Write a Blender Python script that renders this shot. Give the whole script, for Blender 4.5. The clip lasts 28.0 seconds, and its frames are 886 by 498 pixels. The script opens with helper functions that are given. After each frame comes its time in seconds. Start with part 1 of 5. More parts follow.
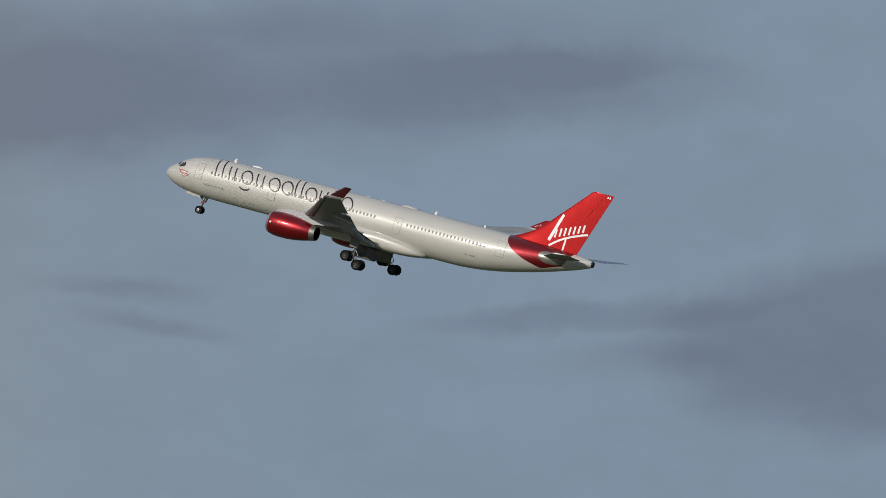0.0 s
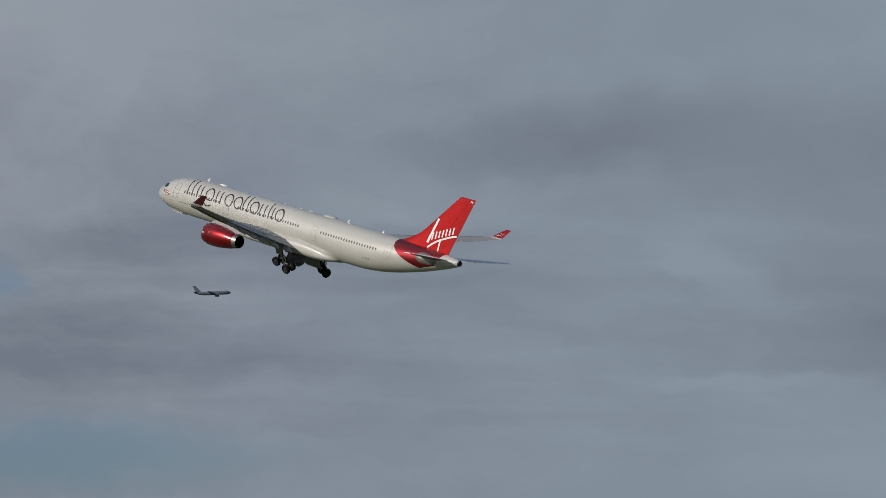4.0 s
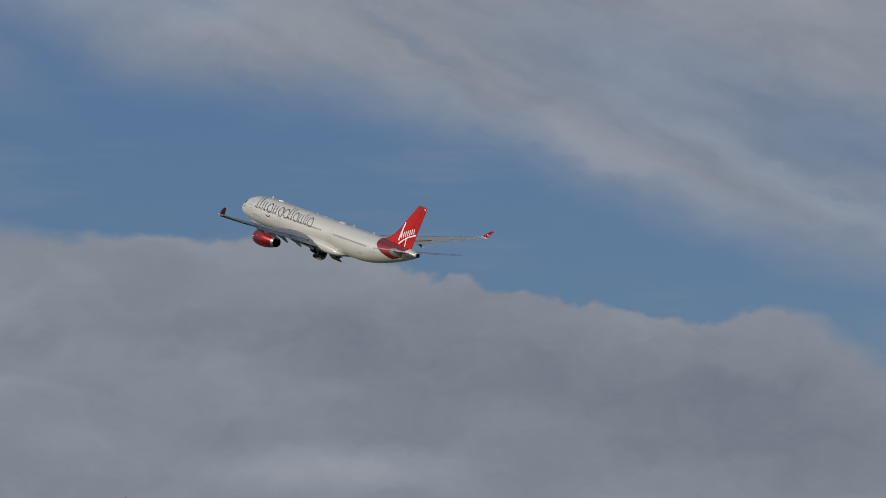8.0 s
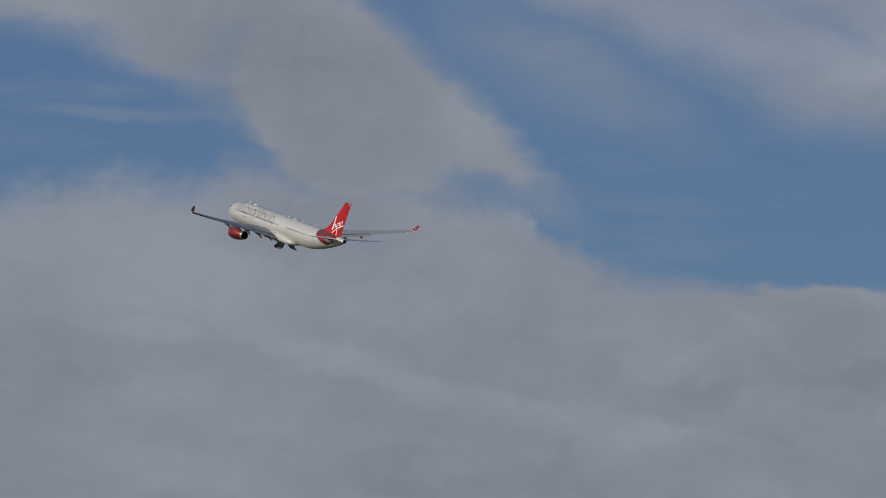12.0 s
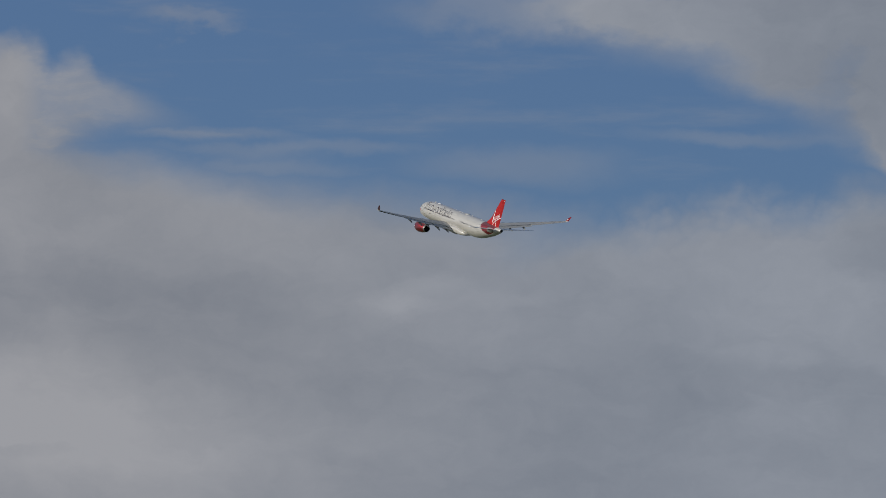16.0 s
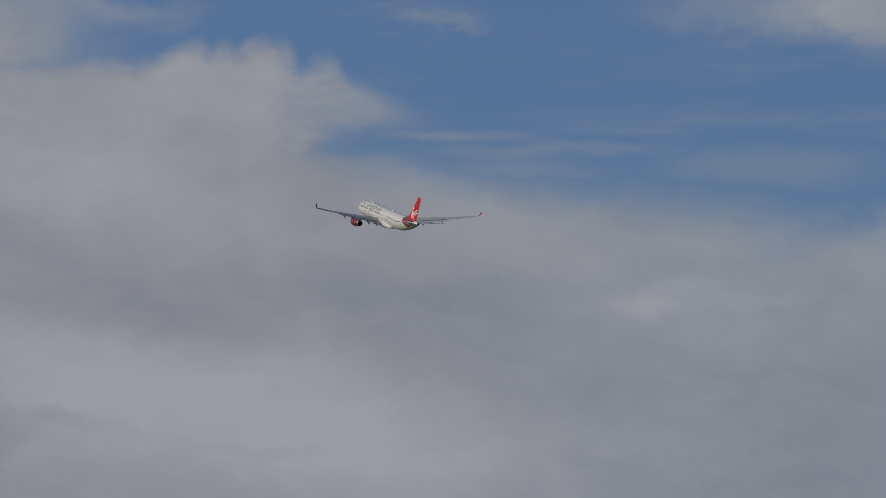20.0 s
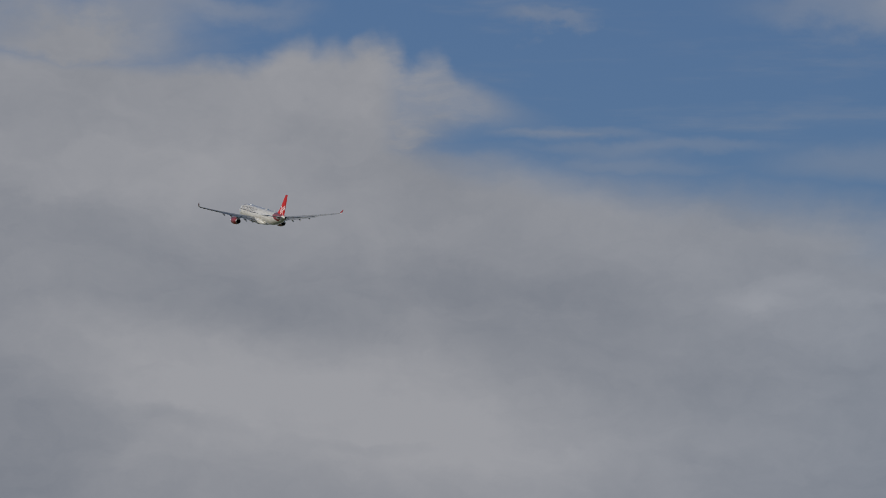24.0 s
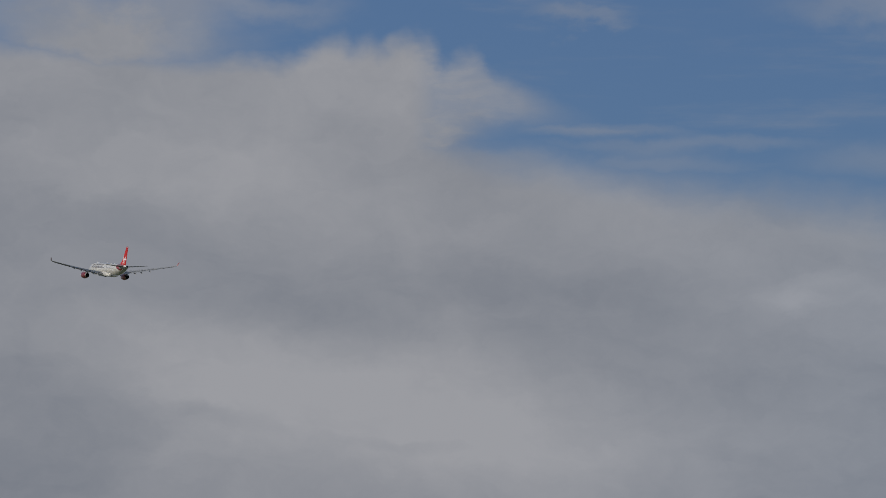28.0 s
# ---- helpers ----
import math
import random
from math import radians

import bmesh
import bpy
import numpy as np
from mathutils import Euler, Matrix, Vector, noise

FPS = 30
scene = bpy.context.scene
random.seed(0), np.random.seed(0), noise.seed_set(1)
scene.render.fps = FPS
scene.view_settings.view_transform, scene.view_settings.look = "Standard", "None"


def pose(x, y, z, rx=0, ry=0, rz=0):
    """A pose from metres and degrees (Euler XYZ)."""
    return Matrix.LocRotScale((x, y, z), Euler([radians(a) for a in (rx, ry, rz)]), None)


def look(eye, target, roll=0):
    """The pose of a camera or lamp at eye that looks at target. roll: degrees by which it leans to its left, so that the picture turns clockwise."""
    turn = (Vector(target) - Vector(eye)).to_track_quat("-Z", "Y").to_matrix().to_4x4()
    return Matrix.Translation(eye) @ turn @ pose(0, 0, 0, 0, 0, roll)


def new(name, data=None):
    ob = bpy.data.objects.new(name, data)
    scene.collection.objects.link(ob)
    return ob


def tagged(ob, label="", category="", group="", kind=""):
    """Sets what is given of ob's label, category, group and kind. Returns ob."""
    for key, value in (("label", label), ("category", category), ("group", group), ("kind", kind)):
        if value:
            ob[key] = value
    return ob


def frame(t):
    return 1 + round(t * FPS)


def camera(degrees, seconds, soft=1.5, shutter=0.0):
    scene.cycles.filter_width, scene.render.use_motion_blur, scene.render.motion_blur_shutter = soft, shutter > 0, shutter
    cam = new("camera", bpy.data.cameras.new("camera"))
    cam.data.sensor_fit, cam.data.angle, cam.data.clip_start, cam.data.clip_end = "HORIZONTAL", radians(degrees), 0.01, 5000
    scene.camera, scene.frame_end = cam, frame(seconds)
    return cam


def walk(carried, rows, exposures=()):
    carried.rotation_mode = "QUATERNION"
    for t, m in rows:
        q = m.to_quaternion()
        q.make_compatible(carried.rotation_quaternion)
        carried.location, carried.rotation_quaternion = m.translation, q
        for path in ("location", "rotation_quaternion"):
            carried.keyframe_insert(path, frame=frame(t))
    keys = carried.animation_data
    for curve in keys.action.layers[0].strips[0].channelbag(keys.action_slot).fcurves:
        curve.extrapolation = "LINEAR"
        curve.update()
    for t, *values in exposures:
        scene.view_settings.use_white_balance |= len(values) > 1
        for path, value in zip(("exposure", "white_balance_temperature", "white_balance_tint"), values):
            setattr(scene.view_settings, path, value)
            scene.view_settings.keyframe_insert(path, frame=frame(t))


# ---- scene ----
cam = camera(8.744, 28.0, soft=0.75)
EYE = Vector((0.0, 0.0, 1.7))


def aim(az, el):
    """Pose of the standing camera, panned to az and tilted to el degrees."""
    a, e = radians(az), radians(el)
    return look(EYE, EYE + Vector((math.cos(a) * math.cos(e), math.sin(a) * math.cos(e), math.sin(e))))


walk(cam, [(t, aim(a, e)) for t, a, e in (
        (0, 21.881, 3.095), (0.5, 24.684, 3.489), (1, 27.181, 3.671), (1.5, 29.809, 3.756), (2, 31.917, 3.865),
        (2.5, 35.067, 4.492), (3, 37.672, 4.911), (3.5, 39.786, 5.144), (4, 41.733, 5.322), (4.5, 43.836, 5.576),
        (5, 46.150, 5.927), (5.5, 47.626, 6.154), (6, 49.042, 6.317), (6.5, 50.456, 6.390), (7, 51.842, 6.427),
        (7.5, 52.938, 6.483), (8, 53.942, 6.533), (8.5, 54.799, 6.586), (9, 55.546, 6.637), (9.5, 56.361, 6.675),
        (10, 57.252, 6.732), (10.5, 58.099, 6.770), (11, 58.992, 6.829), (11.5, 59.869, 6.923), (12, 60.652, 7.037),
        (12.5, 61.464, 7.116), (13, 62.355, 7.165), (13.5, 63.309, 7.186), (14, 64.227, 7.198), (14.5, 65.007, 7.217),
        (15, 65.633, 7.246), (15.5, 66.242, 7.275), (16, 66.819, 7.291), (16.5, 67.246, 7.299), (17, 67.683, 7.314),
        (17.5, 68.076, 7.309), (18, 68.277, 7.317), (18.5, 68.716, 7.351), (19, 68.983, 7.343), (19.5, 69.098, 7.328),
        (20, 69.312, 7.311), (20.5, 69.429, 7.322), (21, 69.575, 7.322), (21.5, 69.726, 7.313), (22, 69.869, 7.302),
        (22.5, 70.010, 7.302), (23, 70.147, 7.298), (23.5, 70.279, 7.290), (24, 70.395, 7.282), (24.5, 70.484, 7.279),
        (25, 70.545, 7.280), (25.5, 70.589, 7.280), (26, 70.631, 7.280), (26.5, 70.661, 7.274), (27, 70.684, 7.269),
        (27.5, 70.713, 7.268), (28, 70.741, 7.258))])

# ---- sun and sky ----
SUN_AZ, SUN_EL = 160.0, 25.0
sun = new("sun", bpy.data.lights.new("sun", "SUN"))
sun.data.energy, sun.data.angle, sun.data.color = 2.9, radians(0.53), (1.0, 0.93, 0.84)
_a, _e = radians(SUN_AZ), radians(SUN_EL)
sun.matrix_world = look((math.cos(_a) * 60, math.sin(_a) * 60, math.tan(_e) * 60), (0, 0, 0))

world = bpy.data.worlds.new("sky")
scene.world = world
world.use_nodes = True
wt = world.node_tree
wt.nodes.clear()


def wn(kind):
    return wt.nodes.new(kind)


def wire(sock, value):
    if isinstance(value, (int, float, tuple)):
        sock.default_value = value
    else:
        wt.links.new(value, sock)


def calc(op, a, b=0.0, c=0.0, clamp=False):
    n = wn("ShaderNodeMath")
    n.operation, n.use_clamp = op, clamp
    for i, v in enumerate((a, b, c)):
        wire(n.inputs[i], v)
    return n.outputs[0]


def ramp(v, lo, hi, to0=0.0, to1=1.0, smooth=True):
    n = wn("ShaderNodeMapRange")
    n.interpolation_type = "SMOOTHSTEP" if smooth else "LINEAR"
    for i, q in enumerate((v, lo, hi, to0, to1)):
        wire(n.inputs[i], q)
    return n.outputs[0]


def blend(f, a, b):
    n = wn("ShaderNodeMix")
    n.data_type = "RGBA"
    wire(n.inputs[0], f), wire(n.inputs[6], a), wire(n.inputs[7], b)
    return n.outputs[2]


def plane2(u, v):
    n = wn("ShaderNodeCombineXYZ")
    wire(n.inputs[0], u), wire(n.inputs[1], v)
    return n.outputs[0]


def cloud_noise(u, v, su, sv, detail=5.0, rough=0.55, seed=0.0):
    n = wn("ShaderNodeTexNoise")
    n.noise_dimensions = "2D"
    m = wn("ShaderNodeMapping")
    m.inputs["Location"].default_value = (seed, seed * 0.7, 0)
    m.inputs["Scale"].default_value = (su, sv, 1)
    wt.links.new(plane2(u, v), m.inputs["Vector"])
    wt.links.new(m.outputs[0], n.inputs["Vector"])
    n.inputs["Scale"].default_value, n.inputs["Detail"].default_value, n.inputs["Roughness"].default_value = 1.0, detail, rough
    return calc("SUBTRACT", n.outputs[0], 0.5)


def edge_curve(u, lo, hi, pts):
    """Height of a cloud edge, in degrees, over the azimuth from lo to hi."""
    n = wn("ShaderNodeFloatCurve")
    c = n.mapping.curves[0]
    q = [((a - lo) / (hi - lo), e / 14.0) for a, e in sorted(pts)]
    c.points[0].location, c.points[1].location = q[0], q[-1]
    for p in q[1:-1]:
        c.points.new(*p)
    n.mapping.update()
    wire(n.inputs["Value"], ramp(u, lo, hi, smooth=False))
    return calc("MULTIPLY", n.outputs[0], 14.0)


coord = wn("ShaderNodeTexCoord").outputs["Generated"]
sep = wn("ShaderNodeSeparateXYZ")
wt.links.new(coord, sep.inputs[0])
AZ = calc("MULTIPLY", calc("ARCTAN2", sep.outputs[1], sep.outputs[0]), 57.29578)
EL = calc("MULTIPLY", calc("ARCSINE", sep.outputs[2]), 57.29578)
# wind-drawn wander of all cloud shapes
big_u, big_v = cloud_noise(AZ, EL, 0.32, 0.6, 3.0, 0.5, 3.1), cloud_noise(AZ, EL, 0.3, 0.55, 3.0, 0.5, 17.7)
fine_v, fine_u = cloud_noise(AZ, EL, 1.1, 1.9, 7.0, 0.58, 41.0), cloud_noise(AZ, EL, 0.9, 1.6, 6.0, 0.55, 73.0)
def wander(big, fine, high, small):
    u = calc("ADD", AZ, calc("ADD", calc("MULTIPLY", big_u, big), calc("MULTIPLY", fine_u, fine)))
    v = calc("ADD", EL, calc("ADD", calc("MULTIPLY", big_v, high), calc("MULTIPLY", fine_v, small)))
    return u, v


UW, VW = wander(0.4, 0.5, 0.16, 0.34)
GU, GV = wander(0.8, 0.9, 0.3, 0.8)
PW = UW, VW
PS = calc("ADD", AZ, calc("MULTIPLY", fine_u, 0.8)), calc("ADD", EL, calc("MULTIPLY", fine_v, 0.28))
# rounded heaps of the cumulus tops
heap = calc("ADD", calc("ABSOLUTE", cloud_noise(AZ, EL, 2.6, 2.8, 2.0, 0.5, 11.3)), calc("MULTIPLY", calc("ABSOLUTE", cloud_noise(UW, VW, 5.5, 6.0, 2.0, 0.5, 23.9)), 0.3))


def make_blob(az, el, wide, high, gain, tilt=0.0, core=0.15, at=None):
    """A soft elongated patch round az, el (degrees), with the given gain in its middle."""
    u, v = at or PW
    c, k = math.cos(radians(tilt)), math.sin(radians(tilt))
    x = calc("MULTIPLY_ADD", u, c / wide, calc("MULTIPLY_ADD", v, k / wide, -(az * c + el * k) / wide))
    y = calc("MULTIPLY_ADD", u, -k / high, calc("MULTIPLY_ADD", v, c / high, (az * k - el * c) / high))
    r = calc("SQRT", calc("MULTIPLY_ADD", x, x, calc("MULTIPLY", y, y)))
    return ramp(r, core, 1.0, gain, 0.0)


def blob(*args, **kw):
    """A patch to be made when total() sums it up."""
    return args, kw


def total(parts):
    s = None
    for p in parts:
        v = make_blob(*p[0], **p[1]) if isinstance(p, tuple) else p
        s = v if s is None else calc("ADD", s, v)
    return s


# cloud cover: a lower bank, an upper sheet, a slanting arm between them, wisps and gaps
bank_early = edge_curve(UW, 10.0, 62.0, [
    (10, 14), (42, 14), (45, 6.4), (46.0, 5.0), (46.9, 4.78), (47.5, 4.9), (48.0, 5.04), (48.7, 5.02), (49.4, 5.3), (49.7, 5.5), (50.05, 5.62), (50.3, 5.8), (50.7, 5.88),
    (51.0, 5.84), (51.4, 5.79), (52.16, 5.9), (52.7, 6.01), (53.05, 6.14), (53.5, 6.17), (53.72, 6.33), (53.95, 6.26), (54.4, 6.37), (55.5, 6.58), (56.7, 6.64),
    (57.8, 6.64), (58.6, 6.68), (59.0, 6.78), (59.3, 6.95), (59.6, 7.1), (59.8, 7.36), (60.1, 7.5), (60.6, 7.56), (61.2, 7.7), (62, 7.75)])
bank_late = edge_curve(UW, 62.0, 78.0, [
    (62, 7.75), (62.7, 7.82), (63.3, 7.62), (63.85, 7.70), (64.3, 7.66), (64.8, 7.58), (65.3, 7.52), (66.1, 7.58), (66.7, 7.67), (67.2, 7.72), (67.8, 7.77), (68.3, 7.82),
    (68.85, 7.88), (69.4, 8.0), (69.98, 8.13), (70.43, 8.26), (70.8, 8.42), (71.2, 8.62), (72.0, 8.75), (74, 8.8), (78, 8.9)])
# the heaped top over it, with an overhanging lip
TU, TV = wander(0.12, 0.45, 0.05, 0.24)
tower = edge_curve(TU, 68.0, 78.0, [
    (68, 7.6), (68.9, 8.2), (69.3, 8.48), (69.64, 8.68), (70.09, 8.87), (70.26, 8.95), (70.34, 9.1), (70.45, 9.16), (70.6, 9.14), (70.74, 9.06), (70.8, 9.15), (70.9, 9.25), (71.1, 9.33), (71.25, 9.29),
    (71.36, 9.23), (71.5, 9.28), (71.63, 9.25), (71.78, 9.33), (72.0, 9.27), (72.34, 9.08), (72.8, 9.15), (73.2, 9.1), (74.2, 9.2), (76, 9.3), (78, 9.4)])
lip = edge_curve(TU, 68.0, 78.0, [(68, 8.5), (69.3, 8.56), (69.64, 8.57), (70.0, 8.52), (70.25, 8.46), (70.45, 8.36), (70.7, 8.2), (71.0, 7.9), (71.6, 7.0), (78, 2.0)])
late = ramp(AZ, 61.9, 62.1)
bank = calc("ADD", calc("MULTIPLY", bank_early, calc("SUBTRACT", 1.0, late)), calc("MULTIPLY", bank_late, late))
sheet = edge_curve(UW, 10.0, 85.0, [(10, 0), (44.5, 0), (46, 4.8), (47.5, 5.15), (48.4, 5.65), (49.5, 6.15), (50.5, 6.44), (51.6, 6.8), (52.7, 7.25), (53.85, 7.72), (55.2, 7.96), (56.5, 8.14),
                                    (57.2, 8.3), (58.06, 8.62), (58.6, 8.85), (59.3, 9.2), (60.5, 9.9), (62, 13), (85, 14)])
crisp = total([blob(54.2, 6.0, 5.6, 2.2, 0.3, 6, 0.55), blob(60.0, 7.3, 1.6, 1.0, 0.12, 0, 0.4)])
lumpy = total([blob(71.3, 9.2, 2.1, 0.9, 0.2, 0, 0.5), blob(53.5, 6.2, 4.0, 1.2, 0.28, 6, 0.5), blob(64.0, 7.7, 3.0, 0.8, 0.4), blob(59.5, 7.2, 1.6, 0.8, 0.4)])
depth = calc("ADD", calc("SUBTRACT", bank, VW), calc("MULTIPLY", lumpy, calc("SUBTRACT", heap, 0.16)))
low = ramp(depth, calc("SUBTRACT", crisp, 0.36), calc("SUBTRACT", 0.34, crisp))
heaped = calc("ADD", calc("SUBTRACT", tower, TV), calc("MULTIPLY", lumpy, calc("SUBTRACT", heap, 0.24)))
top = calc("MULTIPLY", ramp(heaped, -0.19, 0.17), ramp(calc("SUBTRACT", TV, lip), -0.24, 0.16))
frayed = calc("MAXIMUM", ramp(cloud_noise(PS[0], PS[1], 0.9, 4.2, 5.0, 0.6, 97.0), -0.2, 0.16, 0.7, 1.0), ramp(AZ, 70.3, 71.1))
low = calc("MAXIMUM", low, calc("MULTIPLY", calc("MULTIPLY", top, frayed), ramp(AZ, 69.2, 70.7, 0.3, 1.0)))
depth = calc("MAXIMUM", depth, calc("MULTIPLY", heaped, ramp(AZ, 68.5, 70.5)))
# feathery streaks of the upper sheet, drawn out along a slant
slant_u = calc("MULTIPLY_ADD", AZ, 0.906, calc("MULTIPLY", EL, 0.423))
slant_v = calc("MULTIPLY_ADD", AZ, -0.423, calc("MULTIPLY_ADD", EL, 0.906, calc("MULTIPLY", fine_v, 0.35)))
feather = cloud_noise(slant_u, slant_v, 0.33, 2.1, 5.0, 0.54, 61.0)
layers = cloud_noise(AZ, calc("MULTIPLY_ADD", fine_v, 0.25, calc("MULTIPLY_ADD", AZ, -0.03, EL)), 0.3, 2.6, 5.0, 0.54, 87.0)
high = calc("MULTIPLY", calc("MULTIPLY", ramp(calc("SUBTRACT", VW, sheet), -0.35, 0.6), calc("SUBTRACT", 1.0, total([blob(51.0, 7.9, 4.0, 1.0, 0.3, 20), blob(48.5, 6.3, 3.0, 0.6, 0.3, 20), blob(57.5, 9.2, 2.5, 1.0, 0.35)]))), calc("SUBTRACT", 1.0, calc("MULTIPLY", ramp(feather, 0.02, 0.3, 0.0, 0.36), ramp(AZ, 46.5, 51.0))))
arm = total([blob(62.4, 9.15, 2.4, 1.2, 1.1, 30, 0.3), blob(61.2, 8.45, 2.0, 0.85, 1.0, 41, 0.3), blob(60.1, 7.95, 1.7, 0.42, 0.55, 40), blob(60.0, 7.97, 1.15, 0.3, 0.4, 28, at=(GU, GV)), blob(63.6, 9.0, 0.9, 0.42, 0.6, 20), blob(63.9, 9.6, 1.6, 0.5, 0.8, 12), blob(65.0, 9.6, 1.5, 0.35, 0.6, 8), blob(58.9, 8.6, 1.8, 0.6, 0.28, 32), blob(59.8, 8.95, 1.8, 0.8, 0.32, 32), blob(61.5, 8.0, 1.1, 0.6, 1.0, 20, 0.3), blob(61.8, 7.72, 0.9, 0.32, 0.9, 6, 0.3), blob(62.1, 8.35, 0.95, 0.6, 1.0, 35, 0.3)])
arm = calc("MULTIPLY", arm, ramp(cloud_noise(GU, GV, 0.8, 1.5, 5.0, 0.55, 53.0), -0.25, 0.2, 0.72, 1.1))
wisps = total([blob(47.5, 5.28, 2.3, 0.2, 0.55, 3), blob(64.6, 9.4, 1.4, 0.5, 0.45, 10), blob(48.1, 5.4, 2.3, 0.5, 0.55, 12), blob(69.1, 9.6, 0.6, 0.2, 0.34, -8, at=(GU, GV)), blob(69.6, 9.6, 0.4, 0.16, 0.22, 10), blob(66.1, 9.7, 2.0, 0.5, 0.46, at=(GU, GV)), blob(74.4, 9.65, 2.5, 0.9, 0.5, 4, 0.0, at=(GU, GV)), blob(74.0, 9.25, 2.0, 0.5, 0.45, 8, 0.0, at=(GU, GV)), blob(69.5, 8.42, 0.9, 0.08, 0.3, 4, at=PS), blob(73.9, 9.45, 1.3, 0.6, 0.4, 6, 0.0, at=(GU, GV)), blob(69.0, 8.44, 1.3, 0.09, 0.22, 3, at=PS), blob(68.9, 8.26, 1.4, 0.1, 0.24, 2, at=PS), blob(68.7, 8.08, 1.6, 0.14, 0.16, 2, at=PS), blob(68.6, 8.1, 1.3, 0.18, 0.16, at=PS), blob(67.8, 8.3, 1.2, 0.1, 0.25, at=PS), blob(66.0, 8.1, 1.6, 0.3, 0.35, at=PS), blob(63.9, 8.4, 1.4, 0.12, 0.3, 2, at=PS),
               blob(72.8, 9.72, 1.4, 0.34, 0.34, 5, 0.0, at=(GU, GV))])
veil = ramp(cloud_noise(UW, EL, 0.4, 2.6, 6.0, 0.6, 9.0), -0.04, 0.42, 0.0, 0.34)
cover = calc("MAXIMUM", calc("MAXIMUM", low, high), calc("MAXIMUM", total([arm, wisps]), veil), clamp=True)
gaps = total([blob(49.7, 7.6, 1.7, 0.6, 0.3, 5), blob(47.6, 4.97, 0.9, 0.14, 0.5, 12), blob(70.05, 8.34, 0.7, 0.15, 0.3, 3), blob(63.1, 7.95, 0.4, 0.22, 0.7, 30), blob(60.25, 7.7, 0.6, 0.18, 0.5, 12), blob(70.0, 8.45, 0.9, 0.1, 0.3, 3, at=PS), blob(69.9, 8.25, 0.9, 0.1, 0.28, 2, at=PS), blob(65.8, 7.38, 0.9, 0.3, 0.24, -15), blob(65.5, 7.95, 1.8, 0.5, 0.15), blob(46.5, 3.25, 4.5, 0.55, 0.85), blob(39.6, 2.0, 3.2, 1.1, 0.5), blob(36.3, 1.2, 2.5, 0.6, 0.4)])
cover = calc("MULTIPLY", cover, calc("SUBTRACT", 1.0, gaps, clamp=True), clamp=True)
# far from the drawn stretch the sky goes on as broken cloud
off_az = calc("MAXIMUM", ramp(calc("ABSOLUTE", calc("SUBTRACT", AZ, 46.0)), 31.0, 39.0), ramp(EL, 10.5, 14.0))
broken = wn("ShaderNodeTexNoise")
wt.links.new(coord, broken.inputs["Vector"])
broken.inputs["Scale"].default_value, broken.inputs["Detail"].default_value = 3.2, 7.0
far_cover = ramp(broken.outputs[0], 0.4, 0.6, 0.1, 0.9)
cover = calc("ADD", calc("MULTIPLY", cover, calc("SUBTRACT", 1.0, off_az)), calc("MULTIPLY", far_cover, off_az), clamp=True)

